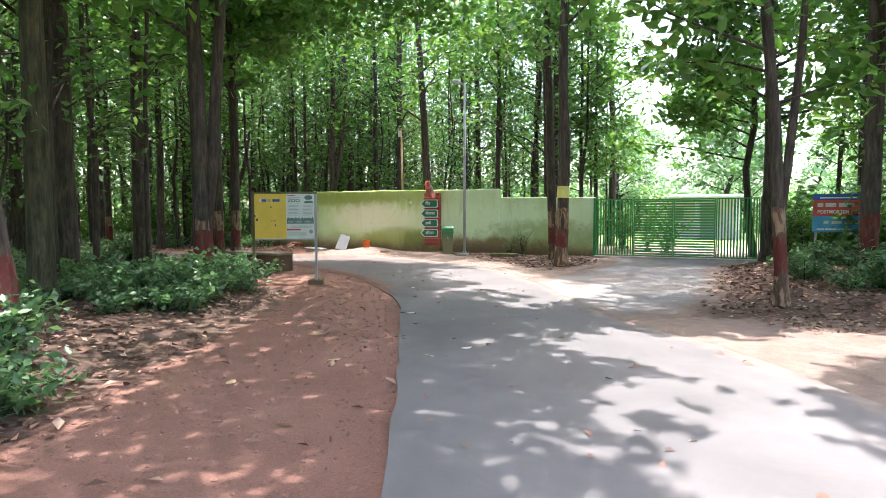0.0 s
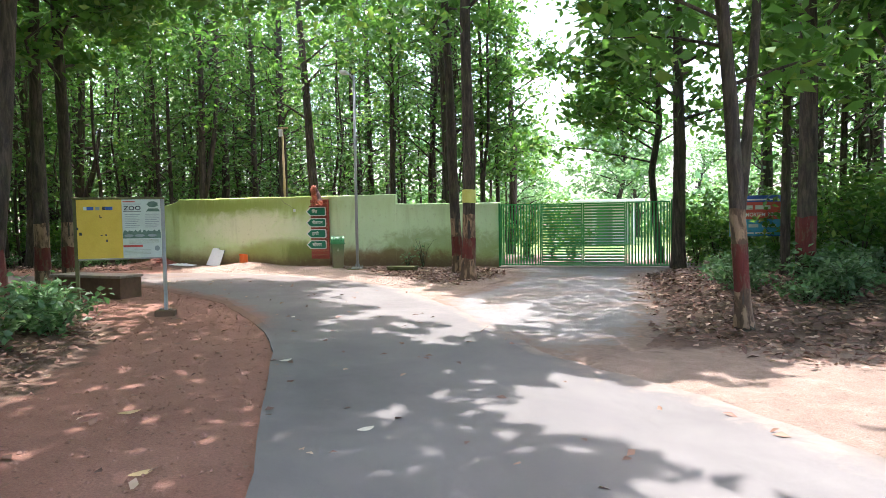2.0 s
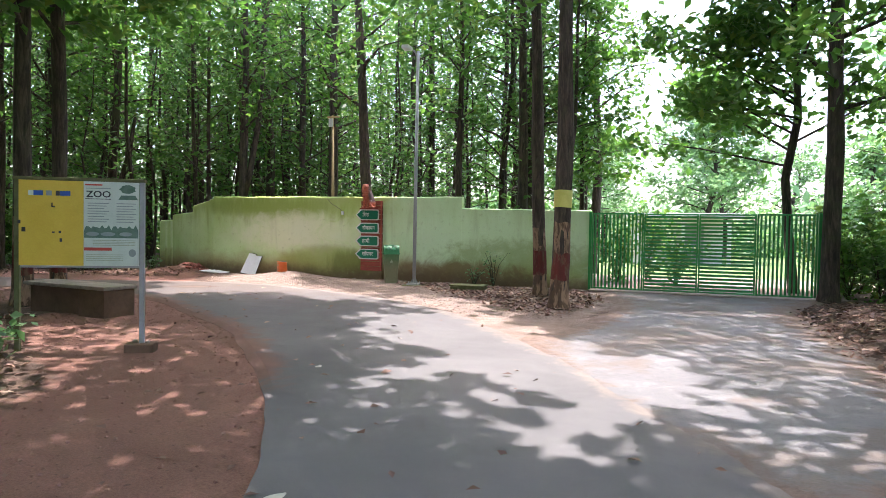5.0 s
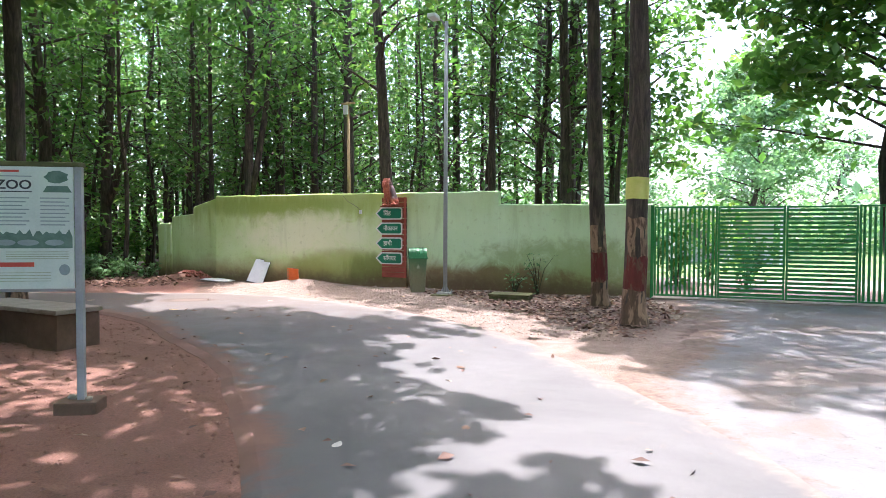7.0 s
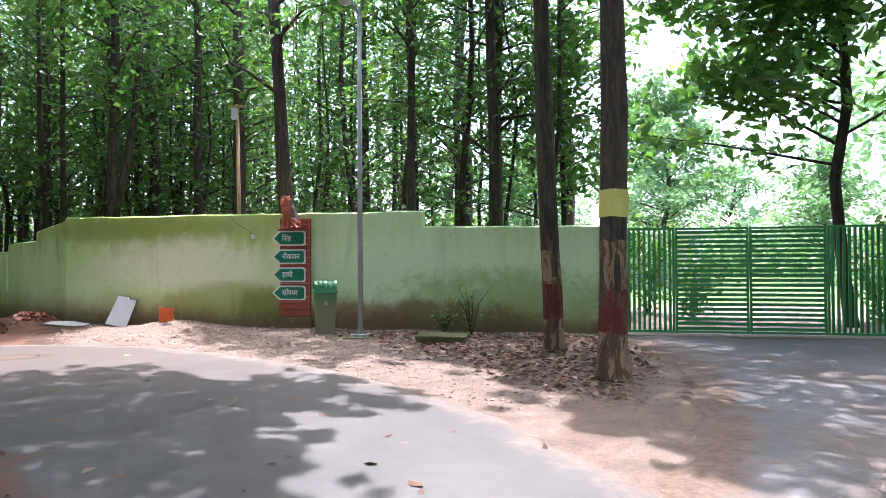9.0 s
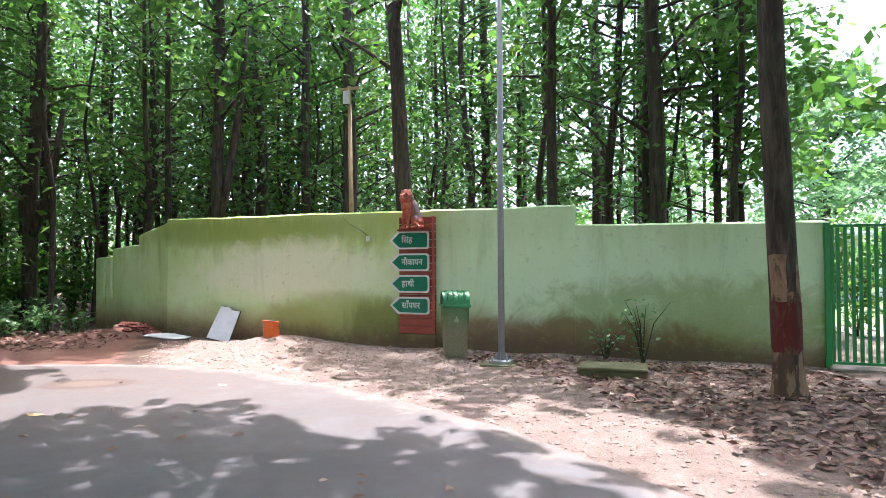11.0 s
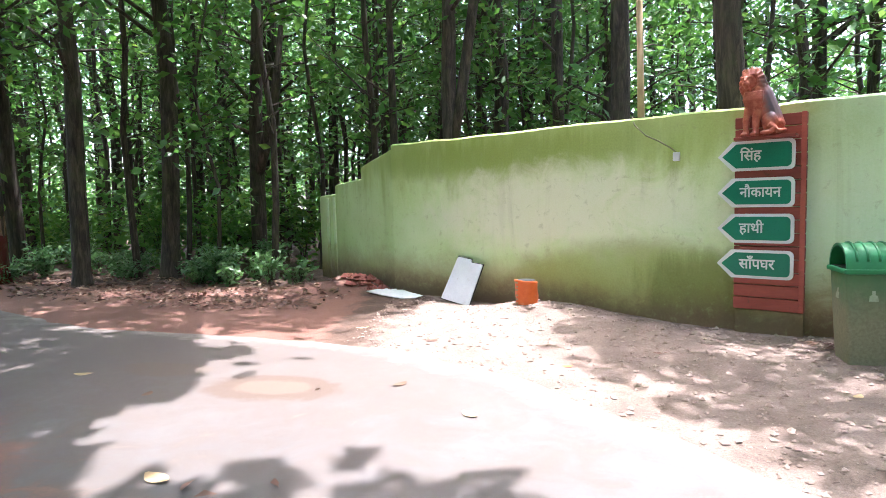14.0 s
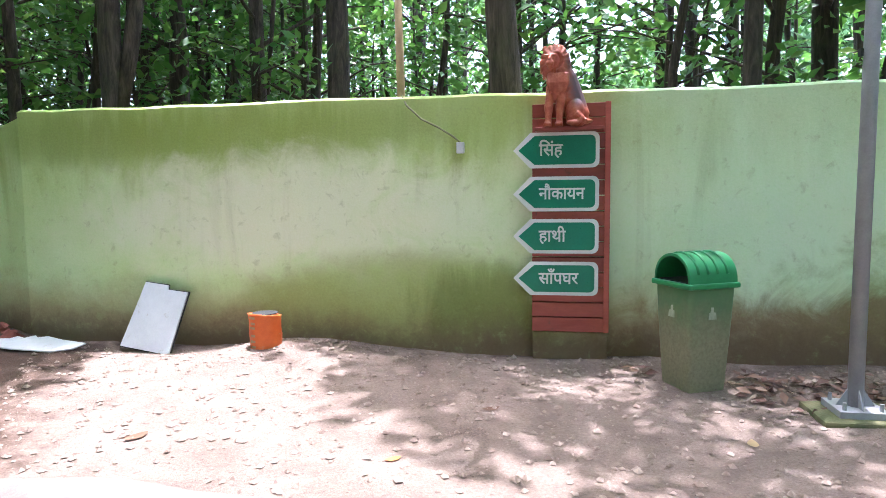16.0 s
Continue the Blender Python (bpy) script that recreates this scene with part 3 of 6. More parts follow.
def build_road():
    """The lane: a clean broken edge on one side, sand washed over a thinning edge on the other."""
    n = 420
    a, b = resampled(smooth_line(ROAD_LEFT, 0.2, 0.03, 2), n), resampled(smooth_line(ROAD_RIGHT, 0.25, 0.10, 5), n)
    across = np.array([0, 0, 0.03, 0.07, 0.15, 0.3, 0.45, 0.6, 0.72, 0.82, 0.9, 0.95, 0.98, 1.0])
    XY = a[:, None] + (b - a)[:, None] * across[None, :, None]
    away = np.hypot(*(b - a).T)[:, None] * (1 - across)[None]
    Z = 0.022 - 0.018 * np.clip(1 - away / 0.3, 0, 1)
    Z[:, 0] = -0.05
    k = len(across)
    F = [(i * k + j, i * k + j + 1, (i + 1) * k + j + 1, (i + 1) * k + j) for i in range(n - 1) for j in range(k - 1)]
    worn = np.clip(1 - away / 0.7, 0, 1).ravel()
    inward = np.hypot(*(b - a).T)[:, None] * across[None]
    soft = np.clip((XY[..., 1] - 12.3) / 1.5, 0, 1)
    Z[:, 1] -= 0.03 * soft[:, 1]
    mud = (np.clip(1 - inward / 0.75, 0, 1) * soft).ravel()
    ob = sheet("road", np.concatenate([XY, Z[..., None]], -1).reshape(-1, 3), F, worn, ASPHALT, mud)
    tagged(ob, "grey asphalt lane curving away before the wall", "road", kind="structure")


def build_apron():
    """The way to the gate, its rim sinking under the soil."""
    rim = smooth_line(APRON_LEFT, 0.2, 0.12, 7) + smooth_line(APRON_RIGHT, 0.2, 0.25, 9)
    X, Y = np.meshgrid(np.arange(1.5, 11.0, 0.13), np.arange(9.2, 23.2, 0.13))
    depth = inside_depth(rim, X, Y)
    Z = 0.016 - 0.14 * np.clip(0.12 - depth, 0, 0.6)
    for i in np.ndindex(*X.shape):
        Z[i] += 0.009 * noise.noise(Vector((X[i] * 1.8, Y[i] * 1.8, 7))) + 0.006 * noise.noise(Vector((X[i] * 5, Y[i] * 5, 2)))
    Z -= 0.05 * np.clip((inside_depth(ROAD_LEFT + ROAD_RIGHT[::-1], X, Y) - 0.12) / 0.4, 0, 1)
    n, k = X.shape
    at = np.arange(n * k).reshape(n, k)
    F = [tuple(int(v) for v in (at[i, j], at[i, j + 1], at[i + 1, j + 1], at[i + 1, j])) for i in range(n - 1) for j in range(k - 1) if depth[i:i + 2, j:j + 2].max() > -0.2]
    used = np.unique(np.array(F))
    new_at = np.zeros(n * k, int)
    new_at[used] = np.arange(len(used))
    V = np.stack([X, Y, Z], -1).reshape(-1, 3)[used]
    ob = sheet("pavement", V, new_at[np.array(F)].tolist(), np.clip(1 - depth / 0.9, 0, 1).ravel()[used], CONCRETE)
    ob.data.polygons.foreach_set("use_smooth", [True] * len(ob.data.polygons))
    tagged(ob, "worn grey concrete apron leading to the gate", "pavement", kind="structure")


build_road()
build_apron()


# ---- boundary wall, its local x along the wall, the road side at -y ----
def wall_run(bm, s0, s1, h0, h1, y0=0.0, y1=0.0, thick=0.22, step=0.22):
    n = max(2, int((s1 - s0) / step))
    cols = []
    for i in range(n + 1):
        t = i / n
        s, h, y = s0 + (s1 - s0) * t, h0 + (h1 - h0) * t, y0 + (y1 - y0) * t
        col = []
        for j in range(9):
            z = -0.3 + (h + 0.3) * j / 8
            q = Vector((s * 0.9, z * 0.9, 0))
            col.append(bm.verts.new((s, y + 0.018 * noise.noise(q) + 0.008 * noise.noise(q * 4), z + (0.018 * noise.noise(q * 2.2) if j == 8 else 0))))
        top = col[-1].co
        col.append(bm.verts.new((s, y + 0.05, top.z + 0.03)))
        col.append(bm.verts.new((s, y + thick - 0.04, top.z + 0.025)))
        col.append(bm.verts.new((s, y + thick, top.z - 0.02)))
        col.append(bm.verts.new((s, y + thick, -0.3)))
        cols.append(col)
    for a, b in zip(cols, cols[1:]):
        for k in range(len(a) - 1):
            bm.faces.new((a[k], b[k], b[k + 1], a[k + 1]))
    bm.faces.new(cols[0])
    bm.faces.new(list(reversed(cols[-1])))
    return bm


wall = bmesh.new()
wall_run(wall, -5.65, 2.7, 2.40, 2.38)
wall_run(wall, 2.702, 6.2, 2.06, 2.03)
wall_run(wall, -6.75, -5.652, 2.12, 2.34, 0.32, 0.01)
wall_run(wall, -7.85, -6.752, 1.83, 1.9, 0.62, 0.32)
wall_run(wall, -8.6, -7.852, 1.62, 1.66, 0.82, 0.62)
boundary = part("wall_north", wall, WALL, None, smooth=True, m=by_wall(0, 0))
tagged(boundary, "mossy green limewashed boundary wall stepping down in height", "wall", kind="structure")
boundary.data.set_sharp_from_angle(angle=radians(40))
for s, y, h in ((-7.9, 0.63, 1.62), (-8.2, 0.71, 1.6)):
    rib = part("pilaster", box(-0.035, -0.03, -0.1, 0.035, 0.05, h, 0.012), WALL, boundary, "pale narrow plaster rib", m=pose(s, y, 0))

# ---- gate: four panels of steel tube ----
def panel_bars(parent, w, h, upright, gap=0.088):
    for x in (0.02, w - 0.02):
        part("stile", box(x - 0.02, -0.02, 0.03, x + 0.02, 0.02, h, 0.004), GREEN_STEEL, parent)
    for z in (0.05, h - 0.02):
        part("rail", box(0.042, -0.018, z - 0.02, w - 0.042, 0.018, z + 0.02, 0.004), GREEN_STEEL, parent)
    if upright:
        n = round((w - 0.1) / gap)
        bar = mesh_from("bar", box(-0.023, -0.012, 0.072, 0.023, 0.012, h - 0.042), GREEN_STEEL)
        spots = [(0.04 + (w - 0.08) * (i + 0.5) / n, 0, 0) for i in range(n)]
    else:
        n = round((h - 0.1) / gap)
        bar = mesh_from("bar", box(0.042, -0.012, -0.028, w - 0.042, 0.012, 0.028), GREEN_STEEL)
        spots = [(0, 0, 0.07 + (h - 0.11) * (i + 0.5) / n) for i in range(n)]
    for p in spots:
        b = new("bar", bar)
        b.parent, b.location = parent, p


for s, name, label, up, h in ((6.24, "gate", "fixed green steel panel of upright bars", True, 1.97),
                              (7.51, "gate", "closed green steel gate leaf of level slats", False, 1.96),
                              (8.785, "gate", "closed green steel gate leaf of level slats", False, 1.96),
                              (10.06, "gate", "fixed green steel panel of upright bars", True, 1.97)):
    g = thing(name, by_wall(s, 0.06, 0.02), label, "gate", "green gate")
    panel_bars(g, 1.262, h, up)
for s in (6.2, 11.37):
    p = thing("gate_post", by_wall(s, 0.06, 0), "green square steel gate post", "post", "green gate")
    part("shaft", box(-0.035, -0.035, -0.2, 0.035, 0.035, 2.0, 0.006), GREEN_STEEL, p)
    part("cap", box(-0.042, -0.042, 2.0, 0.042, 0.042, 2.02, 0.006), GREEN_STEEL, p)
sill = thing("gate_sill", by_wall(8.8, 0.06, 0), "pale concrete strip under the gate", "sill", kind="structure")
part("strip", box(-2.6, -0.28, -0.1, 2.6, 0.16, 0.03, 0.01), CONCRETE_BLOCK, sill)


# ---- finger post with four arrows and a seated lion ----
def text_mesh(words, size, material, name="lettering"):
    cu = bpy.data.curves.new(name, "FONT")
    cu.body, cu.size, cu.extrude, cu.resolution_u, cu.offset = words, size, 0.0015, 3, size * 0.018
    ob = new(name, cu)
    bpy.context.view_layer.update()
    me = bpy.data.meshes.new_from_object(ob.evaluated_get(bpy.context.evaluated_depsgraph_get()))
    bpy.data.objects.remove(ob)
    me.materials.clear()
    me.materials.append(material)
    return me


def written(words, size, material, parent, m, width=None, label=""):
    me = text_mesh(words, size, material)
    xs = [v.co.x for v in me.vertices]
    if width and xs and max(xs) > min(xs):
        k = width / (max(xs) - min(xs))
        for v in me.vertices:
            v.co.x *= k
    ob = new("lettering", me)
    ob.parent, ob.matrix_local = parent, m
    return tagged(ob, label)


def arrow_outline(x0, x1, z0, z1, point, grow=0.0, r=0.045):
    """An arrow board pointing to -x with rounded corners at its other end."""
    x0, x1, z0, z1 = x0 - grow * 1.5, x1 + grow, z0 - grow, z1 + grow
    mid = (z0 + z1) / 2
    pts = [(x0, mid), (x0 + point, z0)]
    for cx, cz, a0 in ((x1 - r, z0 + r, -90), (x1 - r, z1 - r, 0)):
        for k in range(5):
            a = radians(a0 + 22.5 * k)
            pts.append((cx + r * math.cos(a), cz + r * math.sin(a)))
    pts.append((x0 + point, z1))
    return pts


UPRIGHT = pose(0, 0, 0, 90)       # local x, y of an outline become x, z; its z becomes -y
post = thing("finger_post", by_wall(0, 0.07, 0), "red-stained plank signpost with green arrow boards", "signpost")
edge_frame = part("post_frame", box(-0.33, -0.01, 0.0, 0.33, 0.05, 0.255, 0.01), WALL, post, "muddy cement foot")
z = 0.26
k = 0
while z < 2.27:
    h = 0.136
    part("plank", box(-0.335, -0.045 + 0.004 * (k % 2), z + 0.005, 0.335, 0.02, min(z + h, 2.29) - 0.005, 0.006), WOOD_RED, post)
    z += h
    k += 1
part("side_trim", box(0.29, -0.058, 0.265, 0.338, -0.047, 2.29, 0.004), WOOD_RED, post)
for z0, z1, words, wide in ((1.745, 2.02, "\u093f\u0938\u0902\u0939", 0.21), (1.365, 1.635, "\u0928\u094c\u0915\u093e\u092f\u0928", 0.40), (0.99, 1.26, "\u0939\u093e\u0925\u0940", 0.24), (0.615, 0.88, "\u0938\u093e\u0901\u092a\u0918\u0930", 0.35)):
    board = part("arrow_board", outline_slab(arrow_outline(-0.475, 0.225, z0, z1, 0.15, 0.018, 0.055), 0.05, 0.066), SIGN_WHITE, post, "white-edged arrow board", m=UPRIGHT)
    part("face", outline_slab(arrow_outline(-0.455, 0.21, z0 + 0.012, z1 - 0.012, 0.14), 0.066, 0.069), SIGN_GREEN, board, "green face pointing along the wall")
    written(words, 0.15, SIGN_WHITE, board, pose(-0.275, (z0 + z1) / 2 - 0.045, 0.0695), wide, "white lettering")


def blob(bm, centre, radii, turn=0.0, lean=0.0, rough=0.08, seed=0, sub=3):
    g = bmesh.ops.create_icosphere(bm, subdivisions=sub, radius=1.0)
    m = pose(*centre, lean, 0, turn) @ Matrix.Diagonal((*radii, 1))
    for v in g["verts"]:
        v.co = m @ (v.co * (1 + rough * noise.noise(v.co * 2.6 + Vector((seed, 0, 0)))))


def lion():
    """A seated lion with a heavy combed mane, straight forelegs and a tucked hind leg."""
    bm = bmesh.new()
    tube([(0.15, 0, 0.08), (0.1, 0, 0.24), (0.04, -0.01, 0.4), (-0.02, -0.01, 0.52)], [0.1, 0.098, 0.1, 0.085], 14, bm, 0.06)   # back
    blob(bm, (0.14, 0, 0.1), (0.1, 0.11, 0.11), seed=2)                     # rump
    blob(bm, (-0.03, -0.035, 0.33), (0.085, 0.085, 0.13), seed=3, rough=0.15)  # chest
    blob(bm, (-0.045, 0.0, 0.535), (0.1, 0.1, 0.135), seed=4, rough=0.15)   # mane
    for k in range(15):                                                     # locks of the mane
        a = radians(-60 + 300 * k / 14)
        x, z = 0.105 * math.cos(a), 0.135 * math.sin(a)
        tube([(-0.05 + 0.55 * x, -0.1, 0.54 + 0.5 * z), (-0.05 + x, -0.065, 0.535 + z), (-0.045 + 1.22 * x, -0.015, 0.50 + 1.12 * z)], [0.022, 0.03, 0.01], 7, bm)
    for k in range(7):                                                      # locks on the chest
        x = -0.105 + 0.026 * k
        tube([(x * 0.9, -0.11, 0.44), (x, -0.125, 0.36), (x * 0.8 - 0.005, -0.11, 0.27 + 0.012 * (k % 2))], [0.02, 0.022, 0.007], 7, bm)
    blob(bm, (-0.075, -0.085, 0.555), (0.06, 0.05, 0.078), seed=5)          # face
    blob(bm, (-0.095, -0.135, 0.522), (0.036, 0.035, 0.03), seed=6, rough=0.03)  # muzzle
    blob(bm, (-0.09, -0.12, 0.49), (0.024, 0.025, 0.017), seed=6, rough=0.03)    # chin
    tube([(-0.088, -0.13, 0.595), (-0.097, -0.155, 0.545)], [0.013, 0.018], 7, bm)   # nose
    for x in (-0.12, -0.06):
        blob(bm, (x, -0.122, 0.59), (0.022, 0.013, 0.011), seed=7, sub=2, rough=0.0)  # brows
    for x in (-0.135, 0.005):
        blob(bm, (x, -0.03, 0.66), (0.026, 0.016, 0.03), seed=7, sub=2)     # ears
    for x, y in ((-0.105, -0.06), (-0.01, -0.075)):
        tube([(x + 0.03, y + 0.02, 0.34), (x + 0.008, y, 0.21), (x + 0.004, y, 0.17), (x, y - 0.005, 0.07), (x - 0.003, y - 0.005, 0.0)], [0.05, 0.036, 0.04, 0.029, 0.034], 10, bm, 0.08)
        blob(bm, (x - 0.008, y - 0.025, 0.022), (0.034, 0.045, 0.026), seed=8, sub=2)
        for toe in (-0.02, 0.0, 0.02):
            blob(bm, (x - 0.008 + toe, y - 0.065, 0.016), (0.012, 0.018, 0.016), seed=8, sub=2, rough=0.0)
    blob(bm, (0.12, -0.08, 0.13), (0.075, 0.045, 0.1), seed=9)              # thigh
    tube([(0.13, -0.1, 0.1), (0.175, -0.11, 0.06), (0.13, -0.125, 0.025)], [0.04, 0.032, 0.026], 8, bm)
    blob(bm, (0.1, -0.13, 0.025), (0.06, 0.03, 0.025), seed=10, sub=2)      # hind paw
    tube([(0.2, 0.02, 0.06), (0.25, -0.03, 0.04), (0.25, -0.1, 0.035), (0.2, -0.14, 0.03)], [0.02, 0.018, 0.016, 0.028], 8, bm)
    return bm


def fused(bm, voxel):
    """One closed skin round overlapping lumps."""
    ob = new("lump", mesh_from("lump", bm, LION_RED))
    skin = ob.modifiers.new("skin", "REMESH")
    skin.mode, skin.voxel_size, skin.use_smooth_shade = "VOXEL", voxel, True
    bpy.context.view_layer.update()
    me = bpy.data.meshes.new_from_object(ob.evaluated_get(bpy.context.evaluated_depsgraph_get()))
    bpy.data.objects.remove(ob)
    me.materials.clear()
    me.materials.append(LION_RED)
    return me


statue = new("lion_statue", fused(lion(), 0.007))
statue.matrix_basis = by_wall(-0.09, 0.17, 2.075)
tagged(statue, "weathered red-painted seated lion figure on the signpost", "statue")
ledge = part("ledge", box(-0.31, -0.19, 2.04, 0.27, -0.052, 2.072, 0.006), WOOD_RED, post, "narrow shelf under the lion")

# ---- litter bin ----
def litter_bin():
    b = thing("litter_bin", by_wall(0.92, 0.74, 0.0, 27), "green plastic litter bin with a domed lid, muddy below", "bin")
    bm = bmesh.new()
    def ring(w, dpt, zz, inset=0.03):
        pts = []
        for cx, cy, a0 in ((1, 1, 0), (-1, 1, 90), (-1, -1, 180), (1, -1, 270)):
            for k in range(4):
                a = radians(a0 + 30 * k)
                pts.append(bm.verts.new((cx * (w - inset) + inset * math.cos(a), cy * (dpt - inset) + inset * math.sin(a), zz)))
        return pts
    levels = [ring(0.165, 0.16, 0.0), ring(0.17, 0.165, 0.03), ring(0.198, 0.192, 0.55), ring(0.206, 0.2, 0.76), ring(0.206, 0.2, 0.8)]
    for a, c in zip(levels, levels[1:]):
        for k in range(16):
            bm.faces.new((a[k], a[(k + 1) % 16], c[(k + 1) % 16], c[k]))
    bm.faces.new(list(reversed(levels[0])))
    part("body", bm, BIN_BODY, b, "mud-caked tapering body", smooth=True).data.set_sharp_from_angle(angle=radians(35))
    part("rim", box(-0.23, -0.225, 0.79, 0.23, 0.225, 0.832, 0.012), BIN_GREEN, b)
    # domed lid: an arch running from front to back, open at one end
    bm = bmesh.new()
    arcs = []
    for x in (-0.212, 0.212):
        for r in (1.0, 0.9):
            arc = []
            for k in range(17):
                a = math.pi * k / 16
                arc.append(bm.verts.new((x, -0.208 * r * math.cos(a), 0.83 + 0.215 * r * math.sin(a) ** 0.85)))
            arcs.append(arc)
    o0, i0, o1, i1 = arcs
    for k in range(16):
        bm.faces.new((o0[k], o0[k + 1], o1[k + 1], o1[k]))
        bm.faces.new((i0[k + 1], i0[k], i1[k], i1[k + 1]))
        bm.faces.new((o0[k + 1], o0[k], i0[k], i0[k + 1]))
        bm.faces.new((o1[k], o1[k + 1], i1[k + 1], i1[k]))
    part("lid", bm, BIN_GREEN, b, "domed green lid open at its ends", smooth=True).data.set_sharp_from_angle(angle=radians(40))
    # the rim is solid: a near-black sheet paints the opening's shade
    part("lid_inside", box(-0.2, -0.18, 0.833, 0.2, 0.18, 0.838), DARK, b, "near-black sheet painting the shade under the lid")
    for x in (-0.13, -0.045, 0.04, 0.125):
        bm = bmesh.new()
        path = [(x, -0.21 * math.cos(math.pi * k / 12), 0.83 + 0.217 * math.sin(math.pi * k / 12) ** 0.85) for k in range(1, 12)]
        part("rib", tube(path, [0.012] * 11, 6, bm), BIN_GREEN, b, smooth=True)
    for x in (0.0,):
        e = part("emblem", outline_slab([(-0.035, 0), (0.035, 0), (0.03, 0.05), (0.012, 0.055), (0.012, 0.09), (-0.012, 0.09), (-0.012, 0.055), (-0.03, 0.05)], 0.0, 0.004), FADED_PRINT, b, "faded pale printed mark", m=pose(x, -0.199, 0.56, 87))
        e2 = part("emblem", outline_slab([(-0.035, 0), (0.035, 0), (0.03, 0.05), (0.012, 0.055), (0.012, 0.09), (-0.012, 0.09), (-0.012, 0.055), (-0.03, 0.05)], 0.0, 0.004), FADED_PRINT, b, "faded pale printed mark", m=pose(-0.205, x, 0.56, 0, 0, -90) @ pose(0, 0, 0, 87))
    return b


litter_bin()

# ---- street-light pole on its footing ----
pole = thing("lamp_post", by_wall(1.83, 1.29, 0), "grey galvanised steel street-light pole on a plate", "lamp post")
part("footing", box(-0.27, -0.23, -0.1, 0.25, 0.22, 0.03, 0.02), MOSSY_STONE, pole, "low earth-stained cement footing")
part("base_plate", box(-0.15, -0.15, 0.03, 0.15, 0.15, 0.075, 0.003), STEEL_GREY, pole)
part("shaft", tube([(0, 0, 0.07), (0, 0, 2.4), (0.01, 0, 6.1)], [0.048, 0.046, 0.04], 18), STEEL_GREY, pole, smooth=True)
for x, y in ((-0.11, -0.11), (0.11, -0.11), (0.11, 0.11), (-0.11, 0.11)):
    part("bolt", tube([(x, y, 0.07), (x, y, 0.125)], [0.014, 0.014], 6), STEEL_GREY, pole)
for a in (0, 90, 180, 270):
    part("gusset", outline_slab([(0.045, 0.0), (0.12, 0.0), (0.045, 0.12)], -0.004, 0.004), STEEL_GREY, pole, m=pose(0, 0, 0.075, 0, 0, a) @ UPRIGHT)
part("arm", tube([(0, 0, 5.95), (-0.05, -0.1, 6.08), (-0.12, -0.25, 6.12)], [0.024] * 3, 8), STEEL_GREY, pole, smooth=True)
lamp_head = part("lamp_head", box(-0.26, -0.5, 6.06, -0.06, -0.2, 6.16, 0.03), PANEL_WHITE, pole, "pale flood-lamp head")
part("wire_clip", box(-0.07, -0.02, 2.35, -0.055, 0.02, 2.4), DARK, pole)

# ---- things along the foot of the wall ----
panel = thing("white_panel", by_wall(-4.06, 0.36, 0.0), "white laminated board leaning against the wall", "board")
part("sheet", outline_slab([(-0.27, 0.0), (0.27, -0.03), (0.29, 0.6), (0.07, 0.605), (0.06, 0.65), (-0.2, 0.66)], -0.008, 0.008), PANEL_WHITE, panel, m=pose(0, 0, 0.04, 66, 0, 0) @ pose(0, 0, 0, 0, 0, -5))
part("backing", outline_slab([(-0.282, -0.01), (0.282, -0.042), (0.302, 0.612), (0.07, 0.617), (0.06, 0.662), (-0.212, 0.672)], -0.02, -0.009), DARK, panel, "dark backing showing at the edge", m=pose(0, 0, 0.04, 66, 0, 0) @ pose(0, 0, 0, 0, 0, -5))
flat = thing("broken_panel", by_wall(-5.25, 0.42, 0.03), "broken white board lying on the soil", "board")
part("sheet", outline_slab([(-0.5, -0.12), (-0.1, -0.15), (0.3, -0.13), (0.46, -0.03), (0.5, 0.12), (0.2, 0.15), (0.0, 0.2), (-0.08, 0.15), (-0.14, 0.19), (-0.2, 0.11), (-0.3, 0.14), (-0.33, 0.07), (-0.42, 0.05)], -0.006, 0.006), PANEL_WHITE, flat, m=pose(0, 0, 0.035, 9, 3, 0))


